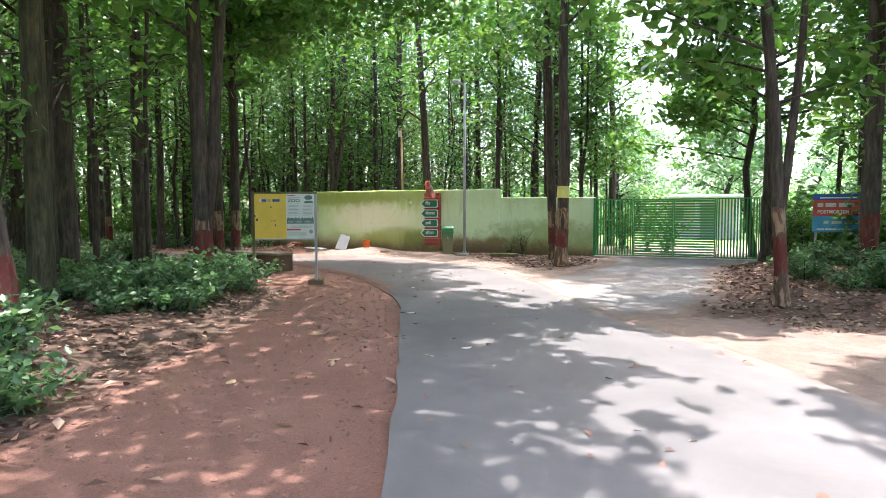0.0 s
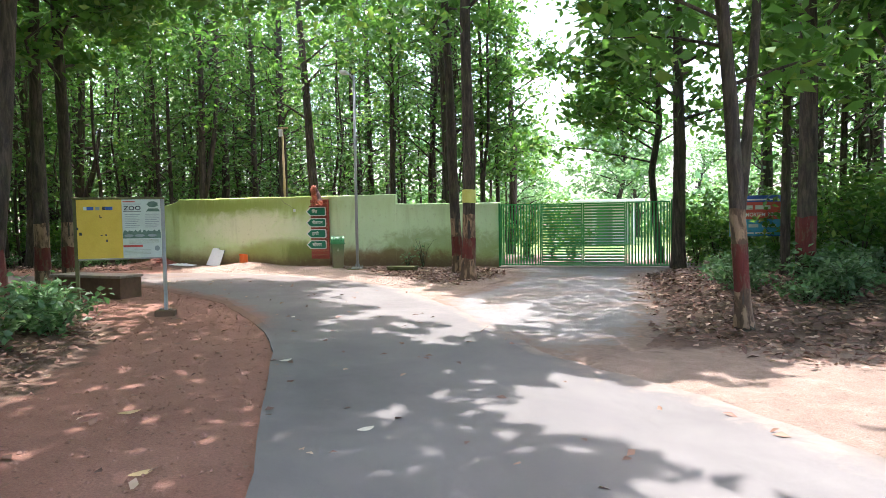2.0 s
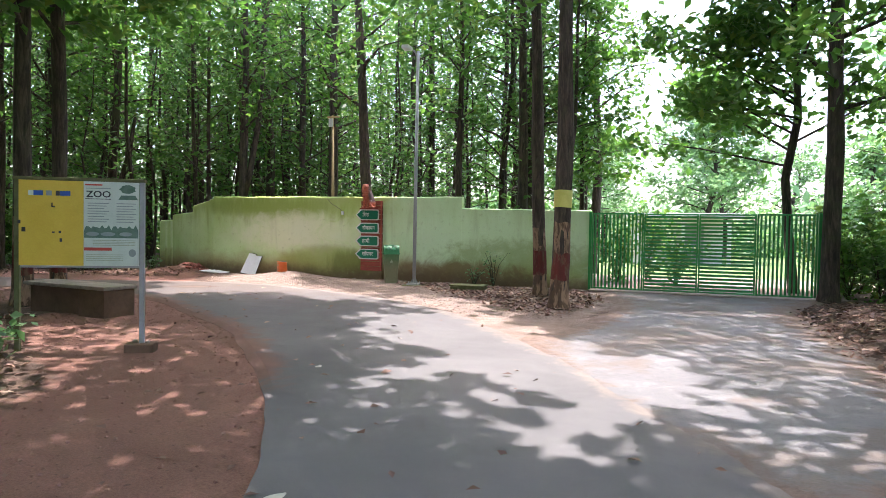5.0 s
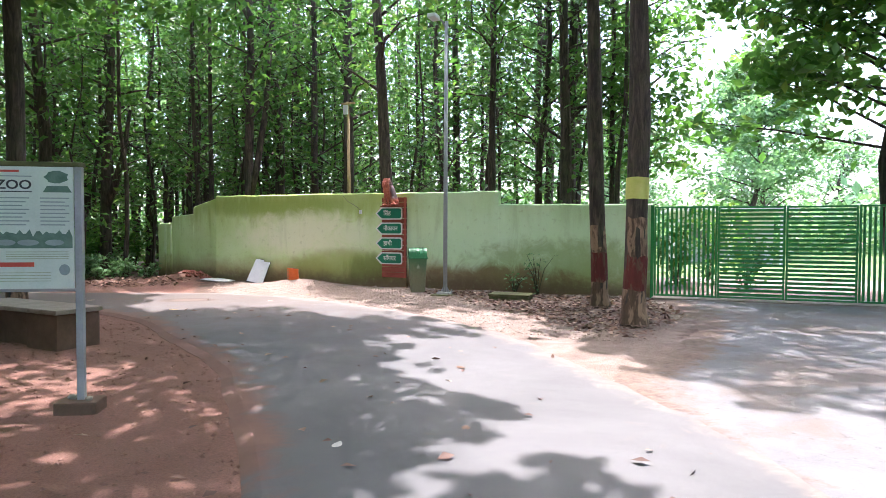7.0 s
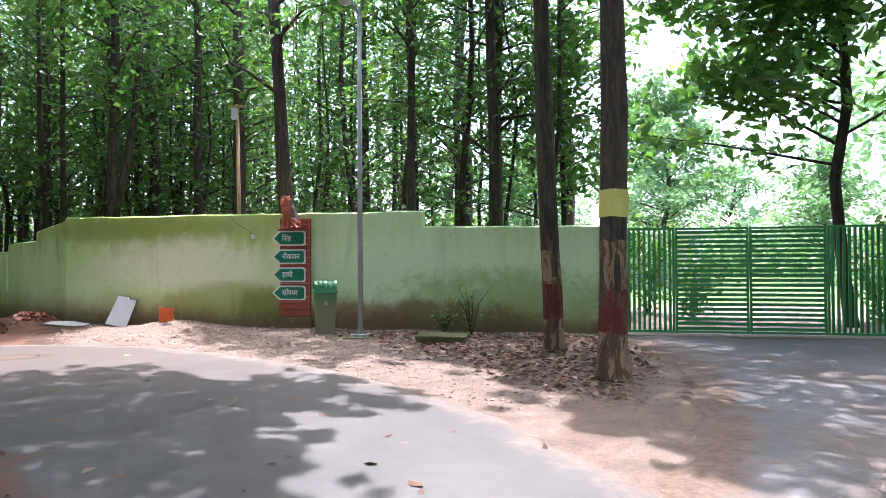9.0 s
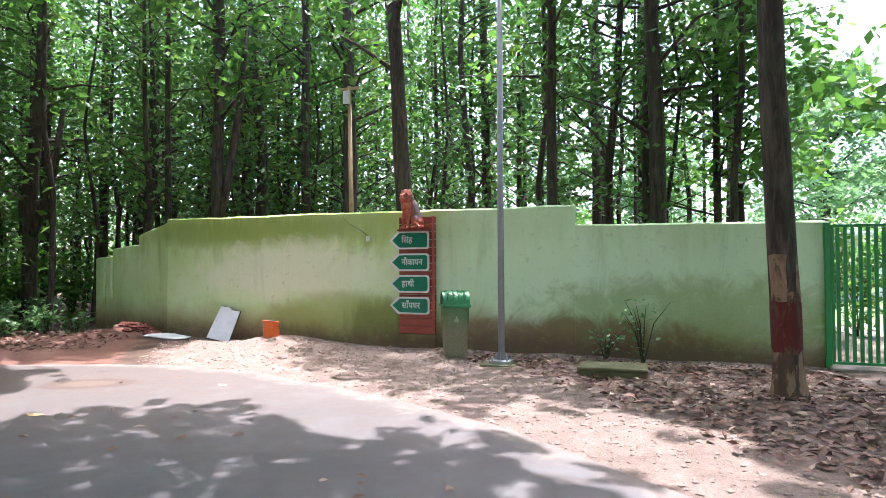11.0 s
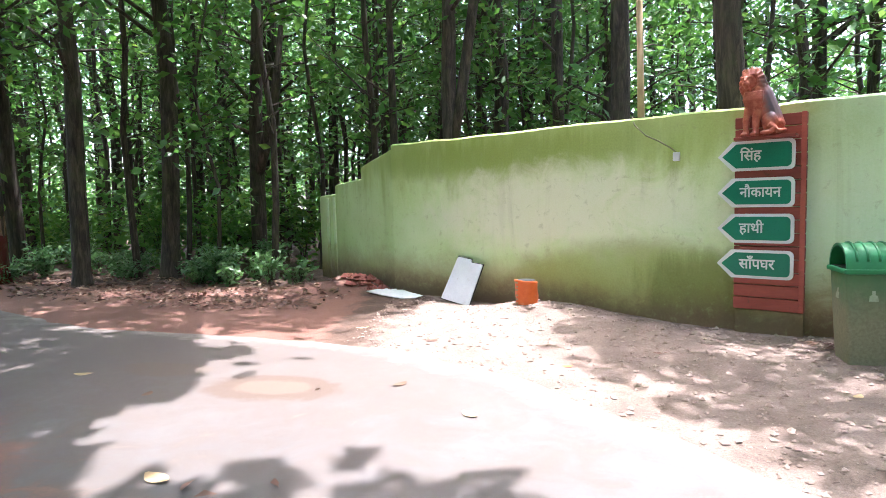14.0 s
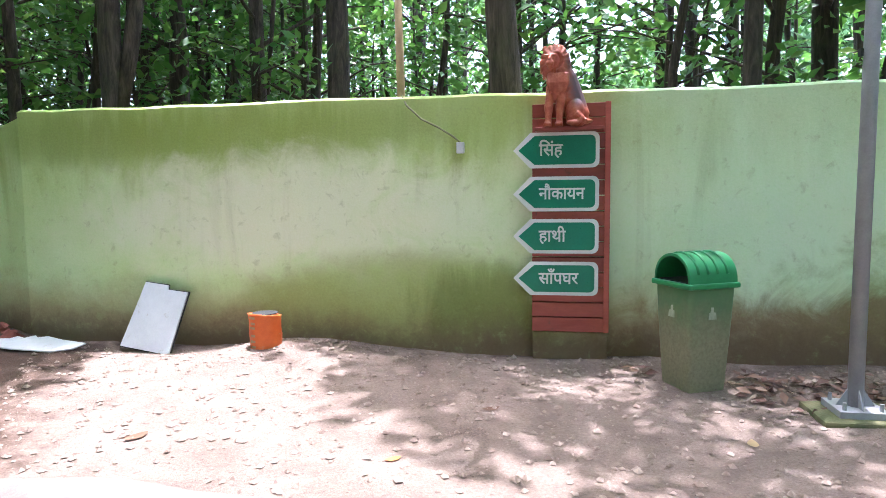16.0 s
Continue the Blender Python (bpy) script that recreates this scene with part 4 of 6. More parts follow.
def tin():
    t = thing("orange_tin", by_wall(-2.72, 0.52, 0.06), "dented orange tin drum standing by the sand heap", "tin")
    bm = bmesh.new()
    tube([(0, 0, 0.0), (0, 0, 0.015), (0.0, 0, 0.1), (0.005, 0, 0.2), (0.0, 0, 0.3), (0, 0, 0.37), (0, 0, 0.385)], [0.14, 0.145, 0.138, 0.143, 0.137, 0.142, 0.146], 24, bm, 0.07)
    for v in bm.verts:                      # dents
        a = math.atan2(v.co.y, v.co.x)
        k = 1 + 0.06 * math.sin(3 * a + 9 * v.co.z) * math.sin(17 * v.co.z + 1) + 0.04 * math.sin(7 * a - 23 * v.co.z)
        v.co.x, v.co.y, v.co.z = v.co.x * k, v.co.y * k, v.co.z * (1 + 0.05 * math.cos(a + 2))
    # the drum is capped; this disc paints the shade of an open top
    part("mouth", tube([(0, 0, 0.392), (0, 0, 0.398)], [0.115, 0.115], 20), DARK, t, "near-black disc painting the shade inside the drum")
    part("drum", bm, ORANGE, t, smooth=True)
    for zz, w in ((0.36, 0.15), (0.31, 0.11), (0.27, 0.14), (0.2, 0.1), (0.15, 0.13), (0.1, 0.09)):
        bm = bmesh.new()
        a0 = -100 - w * 180
        inner = [bm.verts.new((0.152 * math.cos(radians(a0 + k * w * 36)), 0.152 * math.sin(radians(a0 + k * w * 36)), zz)) for k in range(6)]
        outer = [bm.verts.new((v.co.x, v.co.y, zz + 0.022)) for v in inner]
        for k in range(5):
            bm.faces.new((inner[k], inner[k + 1], outer[k + 1], outer[k]))
        part("print_bar", bm, PALE_POLE, t, "faded pale print line")
    return t


tin()
conduit = thing("junction_box", by_wall(-0.99, 0.0, 1.93), "small white junction box with a drooping cable", "junction box")
part("box", box(-0.035, -0.045, -0.05, 0.035, 0.012, 0.05, 0.006), PANEL_WHITE, conduit)
cu = bmesh.new()
tube([(0, -0.03, 0.05), (-0.06, -0.03, 0.1), (-0.2, -0.03, 0.19), (-0.36, -0.03, 0.27), (-0.5, -0.02, 0.40), (-0.56, 0.05, 0.50), (-0.58, 0.3, 0.47)], [0.009] * 7, 6, cu)
part("cable", cu, CABLE, conduit, "thin drooping cable")
block = thing("stone_block", pose(2.35, 22.75, 0, 0, 0, -24), "low mossy masonry block on the verge", "block")
part("stone", box(-0.42, -0.26, -0.1, 0.42, 0.26, 0.09, 0.03), MOSSY_STONE, block)
part("cap", box(-0.44, -0.28, 0.09, 0.44, 0.28, 0.13, 0.015), MOSSY_STONE, block)

# ---- information board on two posts ----
def info_board():
    a, b = Vector((-2.83, 15.07, 0)), Vector((-4.14, 15.0, 0))
    width = (a - b).length
    turn = math.degrees(math.atan2((a - b).y, (a - b).x))
    g = thing("notice_board", pose(b.x, b.y, 0, 0, 0, turn), "zoo notice board on steel posts, yellow and pale halves", "notice board")
    for x in (0.0, width):
        part("post", box(x - 0.027, -0.027, -0.05, x + 0.027, 0.027, 1.95, 0.005), STEEL_GREY if x else MOSSY_STONE, g, "" if x else "algae-stained post")
    part("foot", box(width - 0.17, -0.12, -0.05, width + 0.15, 0.12, 0.085, 0.02), SOIL_BLOCK, g, "cement foot block")
    for x, y, r in ((width - 0.08, 0.02, 0.035), (width + 0.07, -0.05, 0.03)):
        bm = bmesh.new()
        blob(bm, (x, y, 0.1), (r, r * 0.8, r * 0.7), rough=0.4, seed=x, sub=2)
        part("stone", bm, CONCRETE_BLOCK, g, "small wedging stone")
    part("top_rail", box(-0.035, -0.045, 1.945, width + 0.035, 0.045, 1.98, 0.006), MOSSY_STONE, g)
    part("bottom_rail", box(0.03, -0.02, 0.955, width - 0.03, 0.02, 0.98, 0.004), STEEL_GREY, g)
    half = width * 0.53
    yel = part("yellow_sheet", box(0.03, -0.042, 0.982, half, -0.022, 1.94), SIGN_YELLOW, g, "yellow printed sheet")
    pale = part("pale_sheet", box(half + 0.003, -0.042, 0.982, width - 0.03, -0.022, 1.94), SIGN_PALE, g, "pale printed sheet")
    y = -0.046

    def bar(x0, z0, x1, z1, m, p):
        part("print_bar", box(x0, y, z0, x1, y + 0.003, z1), m, p)

    def picture(outline, m, words="", lift=0.0):
        part("picture", outline_slab(outline, 0.0435 + lift, 0.046 + lift), m, pale, words, m=UPRIGHT)

    for x0, x1, m in ((0.13, 0.18, SIGN_PALE), (0.182, 0.28, SIGN_BLUE), (0.31, 0.37, INK_GREY), (0.41, 0.45, INK), (0.452, 0.56, SIGN_BLUE)):
        bar(x0, 1.77, x1, 1.825, m, yel)
    for x0, z0, x1, z1 in ((0.365, 1.64, 0.378, 1.69), (0.378, 1.64, 0.4, 1.653), (0.44, 1.35, 0.463, 1.375), (0.45, 1.25, 0.475, 1.29), (0.06, 1.36, 0.1, 1.41), (0.37, 1.35, 0.4, 1.365), (0.02, 1.45, 0.05, 1.49)):
        bar(x0, z0, x1, z1, INK, yel)
    bar(half + 0.02, 1.895, half + 0.2, 1.912, SIGN_RED, pale)
    bar(half + 0.03, 1.86, half + 0.29, 1.868, INK_GREY, pale)
    written("ZOO", 0.1, INK, pale, pose(half + 0.03, -0.0445, 1.765, 90), 0.26, "dark lettering")
    bar(half + 0.02, 1.74, half + 0.29, 1.747, INK, pale)
    for k in range(8):
        zz = 1.69 - 0.03 * k
        bar(half + 0.045, zz, half + 0.27 - 0.025 * (k % 3), zz + 0.009, INK_GREY, pale)
        bar(half + 0.35, zz, half + 0.56 - 0.03 * (k % 2), zz + 0.009, INK_GREY, pale)
    low, high = half + 0.008, width - 0.036
    hills = [(low + (high - low) * i / 24, 1.385 + 0.035 * abs(math.sin(i * 1.3)) + 0.015 * (i % 3)) for i in range(25)]
    picture([(low, 1.30), (high, 1.30)] + hills[::-1], INK_GREEN, "dark printed landscape strip")
    for x, r in ((0.1, 0.07), (0.26, 0.08), (0.45, 0.07)):
        picture([(half + x + r * math.cos(q * 0.52), 1.345 + 0.024 * math.sin(q * 0.52)) for q in range(12)], INK_GREY, "", 0.0025)
    picture([(half + 0.47 + 0.075 * math.cos(q * 0.45) * (1 + 0.25 * (q % 2)), 1.86 + 0.05 * math.sin(q * 0.45)) for q in range(14)], INK_GREEN, "green tree mark")
    picture([(half + 0.37, 1.74), (half + 0.58, 1.74), (half + 0.55, 1.79), (half + 0.4, 1.79)], INK_GREEN)
    bar(low, 1.155, half + 0.3, 1.19, SIGN_RED, pale)
    for k in range(4):
        bar(half + 0.1, 1.215 + 0.018 * k, half + 0.55, 1.221 + 0.018 * k, FADED_PRINT, pale)
        bar(half + 0.03, 1.04 + 0.022 * k, half + 0.42, 1.045 + 0.022 * k, FADED_PRINT, pale)
    picture([(half + 0.52 + 0.04 * math.cos(q * 0.5236), 1.13 + 0.045 * math.sin(q * 0.5236)) for q in range(12)], INK_GREY, "round grey seal")
    return g


info_board()
bench = thing("stone_bench", pose(-4.2, 17.52, 0, 0, 0, -33), "low mud-brown masonry bench with a cement top", "bench")
part("base", box(-1.95, 0.07, -0.1, -0.62, 0.5, 0.44, 0.02), SOIL_BLOCK, bench)
part("pier", box(-0.616, 0.0, -0.1, 0.0, 0.54, 0.44, 0.025), SOIL_BLOCK, bench, "thicker mud-plastered end pier")
part("top", box(-1.98, -0.03, 0.442, 0.03, 0.56, 0.5, 0.015), CONCRETE_BLOCK, bench, "pale cement slab")


# ---- blue and red sign among the trees ----
sign = thing("direction_sign", pose(9.75, 17.45, 0, 0, 0, -25), "blue, red and cyan painted sign on two posts", "sign")
part("panel", box(0, -0.012, 1.0, 1.24, 0.012, 2.0), SIGN_BLUE, sign, "dark blue backing")
part("red_field", box(0.0, -0.017, 1.42, 1.235, -0.013, 1.84), SIGN_RED, sign, "red middle band")
part("cyan_field", box(0.0, -0.017, 1.02, 1.235, -0.013, 1.418), SIGN_CYAN, sign, "light blue lower band")
for x in (0.08, 1.16):
    part("post", box(x - 0.025, 0.014, -0.1, x + 0.025, 0.06, 1.96, 0.004), STEEL_GREY, sign)
part("print_bar", box(0.15, -0.020, 1.88, 1.1, -0.013, 1.915), SIGN_WHITE, sign)
written("POSTMORTEM", 0.13, SIGN_WHITE, sign, pose(0.1, -0.018, 1.49, 90), 0.7, "white lettering")
written("ROOM", 0.13, SIGN_WHITE, sign, pose(0.86, -0.018, 1.49, 90), 0.28, "white lettering")
for x0, x1 in ((0.1, 0.23), (0.28, 0.52), (0.58, 0.92)):
    part("print_bar", box(x0, -0.020, 1.66, x1, -0.0175, 1.76), SIGN_PALE, sign)
    part("print_bar", box(x0 + 0.15, -0.020, 1.22, x1 + 0.13, -0.0175, 1.3), SIGN_PALE, sign)
    part("print_bar", box(x0, -0.020, 1.06, x1 + 0.03, -0.0175, 1.1), SIGN_WHITE, sign)

# ---- pale conduit mast behind the wall ----
mast = thing("wooden_pole", by_wall(-1.72, -0.65, 0), "slim pale wooden pole behind the wall with a box", "pole")
part("shaft", tube([(0, 0, -0.2), (0.02, 0, 2.5), (-0.02, 0, 4.95)], [0.05, 0.045, 0.035], 10, wobble=0.1), PALE_POLE, mast, smooth=True)
part("insulator_box", box(-0.11, -0.1, 4.6, 0.02, -0.04, 4.85, 0.01), PANEL_WHITE, mast, "white insulator box")
part("crossarm", box(-0.2, -0.03, 4.88, 0.2, 0.03, 4.93, 0.005), PALE_POLE, mast)

# ---- beyond the gate: a whitewashed shed and a far pylon ----
shed = thing("shed", pose(13.6, 38.0, 0, 0, 0, -20), "whitewashed shed with blue-grey frame beyond the gate", "building")
part("wall", box(0, 0, -0.2, 4.2, 3.0, 2.35, 0.02), WHITEWASH, shed)
part("roof", box(-0.4, -1.7, 2.36, 4.8, 3.3, 2.52, 0.03), WHITEWASH, shed, "pale flat roof")
for x in (0.0, 2.1, 4.2):
    part("post", box(x - 0.08, -1.5, -0.1, x + 0.08, -1.34, 2.355), WHITEWASH, shed)
part("window", box(0.6, -0.02, 1.1, 1.5, 0.015, 1.8), INK_GREY, shed, "grey window")
part("door", box(2.4, -0.02, 0.0, 3.3, 0.015, 2.0), INK_GREY, shed)
pylon = thing("pylon", pose(54, 98, 0, 0, 0, 20), "distant grey lattice power pylon", "pylon")
for sx, sy in ((-1, -1), (1, -1), (1, 1), (-1, 1)):
    part("leg", tube([(sx * 2.0, sy * 2.0, 0), (sx * 0.6, sy * 0.6, 9), (sx * 0.3, sy * 0.3, 13)], [0.13, 0.1, 0.08], 5), STEEL_GREY, pylon)
for zz, r in ((1.5, 1.77), (4, 1.38), (6.5, 0.99), (9, 0.6), (11, 0.45)):
    for k in range(4):
        a, b = radians(45 + 90 * k), radians(135 + 90 * k)
        q = r * 1.414
        part("strut", tube([(q * math.cos(a), q * math.sin(a), zz), (q * 0.82 * math.cos(b), q * 0.82 * math.sin(b), zz + 2.2)], [0.06, 0.06], 4), STEEL_GREY, pylon)
for zz in (9.5, 11.5):
    part("crossarm", box(-2.2, -0.08, zz, 2.2, 0.08, zz + 0.15), STEEL_GREY, pylon)

# ---- trees ----
rng = np.random.default_rng(7)
# the sunny openings in the canopy, as they fall on the ground
SUNNY = [
    [(0.3, 8.75), (1.2, 9.15), (5.6, 9.2), (6.5, 7.5), (5.2, 7.3), (3.0, 7.3), (2.5, 6.3), (2.8, 5.0), (4.1, 3.5), (2.0, 1.0), (1.6, 3.0), (0.7, 5.2), (1.1, 5.7), (0.85, 6.7), (1.6, 7.25), (0.9, 7.9)],
    [(0.85, 11.6), (2.0, 11.5), (3.7, 13.8), (2.6, 15.0), (2.5, 17.2), (1.9, 20.2), (0.7, 21.4), (-0.2, 20.6), (0.8, 18.2), (-0.4, 18.0), (-0.5, 16.6), (-0.3, 15.5), (0.4, 14.6), (-0.1, 13.5), (0.9, 13.1)],
    [(-6.7, 24.9), (-5.0, 23.9), (-5.0, 22.4), (-5.2, 21.5), (-3.2, 21.3), (-2.4, 21.5), (-0.9, 20.3), (0.5, 20.3), (0.3, 21.8), (-0.8, 22.6), (-1.3, 23.6), (-2.0, 24.5), (-2.1, 25.6), (-2.4, 26.9), (-3.2, 27.0), (-3.9, 26.6), (-4.6, 25.5), (-5.3, 24.9)],
]


def shaded(P):
    """Which points cast no shadow on the sunny openings."""
    sx, sy, sz = TO_SUN
    gx, gy = P[:, 0] - sx / sz * P[:, 2], P[:, 1] - sy / sz * P[:, 2]
    ragged = 0.22 * np.sin(2.3 * gx + 1.1 * gy) + 0.2 * np.sin(4.9 * gx - 3.7 * gy + 1) + 0.2 * np.sin(9.1 * gx + 6.3 * gy + 2) + 0.11 * np.sin(15.7 * gx - 11.3 * gy + 4 * np.sin(2.1 * gy)) + 0.08 * np.sin(21.0 * gy + 5.3 * gx)
    deep = np.max([inside_depth(p, gx, gy) for p in SUNNY], axis=0)
    return deep + ragged < 0.0


def leaf_mesh(name, P, size, material, droop=0.35, up=0.6, wide=0.5, tilt=0.5):
    """One folded leaf of two triangles at each point."""
    n = len(P)
    a = rng.normal(size=(n, 3))
    a[:, 2] = a[:, 2] * tilt - droop
    a /= np.linalg.norm(a, axis=1)[:, None]
    b = rng.normal(size=(n, 3)) * 0.8 + (0, 0, up)
    side = np.cross(a, b)
    side /= np.linalg.norm(side, axis=1)[:, None] + 1e-9
    nor = np.cross(side, a)
    L = (size * rng.uniform(0.7, 1.3, n))[:, None]
    W = L * wide * 0.5 * rng.uniform(0.8, 1.2, (n, 1))
    V = np.stack([P - a * L * 0.5, P + side * W + nor * W * 0.35, P + a * L * 0.5, P - side * W + nor * W * 0.35], 1).reshape(-1, 3)
    base = np.arange(n)[:, None] * 4
    F = np.concatenate([base + (0, 1, 2), base + (0, 2, 3)], 1).reshape(-1)
    me = bpy.data.meshes.new(name)
    me.vertices.add(len(V))
    me.vertices.foreach_set("co", V.ravel())
    me.loops.add(len(F))
    me.loops.foreach_set("vertex_index", F)
    me.polygons.add(2 * n)
    me.polygons.foreach_set("loop_start", np.arange(2 * n) * 3)
    me.update(calc_edges=True)
    me.materials.append(material)
    return me


def stem_path(height, lean, bend, seed):
    out = []
    for i in range(9):
        t = i / 8
        zz = height * t
        out.append(Vector((lean[0] * zz + bend * noise.noise(Vector((seed, t * 3, 0))) * min(1, 4 * t), lean[1] * zz + bend * noise.noise(Vector((0, t * 3, seed))) * min(1, 4 * t), zz)))
    return out


def along(path, z):
    for a, b in zip(path, path[1:]):
        if b.z >= z:
            return a.lerp(b, (z - a.z) / (b.z - a.z + 1e-9))
    return path[-1].copy()


def grow(height, r, low, spread, limbs, leaves, leaf, lean=(0, 0), bend=0.15, seed=1, sides=9, flare=1.35, side_bias=None, root=None):
    """Trunk with limbs as one bmesh, the trunk's path, and leaf points."""
    path = stem_path(height, lean, bend, seed)
    bm = bmesh.new()
    radii = [r * (flare if i == 0 else 1.0) * (1 - 0.75 * (i / 8) ** 1.3) for i in range(9)]
    first = [path[0], path[0].lerp(path[1], 0.15), path[0].lerp(path[1], 0.4)] + path[1:]
    tube([first[0] - Vector((0, 0, 0.25))] + first, [radii[0] * 1.1, radii[0], r * 1.1, r] + radii[1:], sides, bm, 0.16, seed)
    points = []
    rr = random.Random(seed)
    for k in range(limbs):
        t = (k + rr.random()) / limbs
        zz = low + (height - low) * t ** 0.9
        base = along(path, zz)
        ang = rr.random() * 6.283 if side_bias is None or rr.random() < 0.4 else side_bias + rr.gauss(0, 0.6)
        reach = spread * (1.05 - 0.65 * t) * rr.uniform(0.6, 1.15)
        rise = rr.uniform(0.18, 0.8)
        p1 = base + Vector((math.cos(ang) * reach * 0.5, math.sin(ang) * reach * 0.5, reach * rise * 0.5))
        p2 = base + Vector((math.cos(ang + 0.3) * reach, math.sin(ang + 0.3) * reach, reach * rise * 0.7))
        lr = max(0.012, r * 0.32 * (1 - 0.6 * t))
        if root is None or shaded(np.array([base + root, p1 + root, p2 + root])).all():
            tube([base, p1, p2], [lr, lr * 0.6, 0.006], 5, bm, cap=False)
        q = leaves // limbs
        tt = np.array([rr.random() for _ in range(q)]) ** 0.5
        centre = np.where(tt[:, None] < 0.5, np.array(base) + (np.array(p1) - np.array(base)) * tt[:, None] * 2, np.array(p1) + (np.array(p2) - np.array(p1)) * (tt[:, None] * 2 - 1))
        # leaves sit in loose sprays along the limb
        sprays = centre[rng.integers(0, q, max(2, q // 16))]
        centre = sprays[rng.integers(0, len(sprays), q)]
        points.append(centre + rng.normal(size=(q, 3)) * min(0.36, 0.14 + 0.085 * spread) * (1, 1, 0.7))
    return bm, path, np.concatenate(points)


def band(path, z0, z1, r, material, parent, label, grow_by=1.06, seed=3):
    lift = path[1].z
    zs = [z0 + (z1 - z0) * i / 6 for i in range(7)]
    radii = [r * grow_by * float(np.interp(z, [0, 0.15 * lift, 0.4 * lift, lift, 2 * lift], [1.35, 1.1, 1.0, 0.95, 0.88])) for z in zs]
    bm = tube([along(path, z) for z in zs], radii, 16, None, 0.16, seed, cap=False)
    ragged = 0.008 if material is PAINT_YELLOW else 0.05
    for k, v in enumerate(list(bm.verts)):
        if k < 16 or k >= 96:
            v.co.z += ragged * noise.noise(v.co * 9 + Vector((seed, 0, 0)))
    part("painted_band", bm, material, parent, label, smooth=True)


def big_tree(x, y, r, height, low, spread, leaves, label, leaf=0.29, lean=(0, 0), bands="", seed=1, bark=None, extra=None, limbs=26, side_bias=None, bend=0.12, fork=None, group="roadside trees", foliage=None):
    z = float(ground_z(np.array([x]), np.array([y]))[0])
    g = thing("tree", pose(x, y, z), label, "tree", group)
    bm, path, P = grow(height, r, low, spread, limbs, leaves, leaf, lean, bend, seed, 16, side_bias=side_bias, root=Vector((x, y, z)))
    if fork:
        z0, fx, fy, fh = fork
        b0 = along(path, z0)
        tube([b0 - Vector((0, 0, 0.15)), b0 + Vector((fx * 0.3, fy * 0.3, fh * 0.15)), b0 + Vector((fx * 0.7, fy * 0.7, fh * 0.5)), b0 + Vector((fx, fy, fh))], [r * 0.8, r * 0.7, r * 0.6, r * 0.3], 10, bm, 0.1)
    part("trunk", bm, bark or BARK, g, smooth=True)
    P = P + (x, y, z)
    P = P[shaded(P)]
    crown = new("crown", leaf_mesh("crown", P - (x, y, z), leaf, foliage or LEAF))
    crown.parent = g
    if extra is not None and len(extra):
        # loose leaves without limbs, added to shade the ground below
        over_lane = new("bough", leaf_mesh("bough", extra - (x, y, z), 0.3, LEAF))
        over_lane.parent = g
    for b in bands.split():
        kind, z0, z1 = b.split(":")
        m, words = {"r": (PAINT_RED, "flaking red oxide paint band"), "w": (PAINT_WHITE, "flaking pale limewash band"), "y": (PAINT_YELLOW, "yellow painted band")}[kind]
        band(path, float(z0), float(z1), r, m, g, words, 1.02 if kind == "w" else (1.035 if kind == "r" else 1.07), seed)
    return g


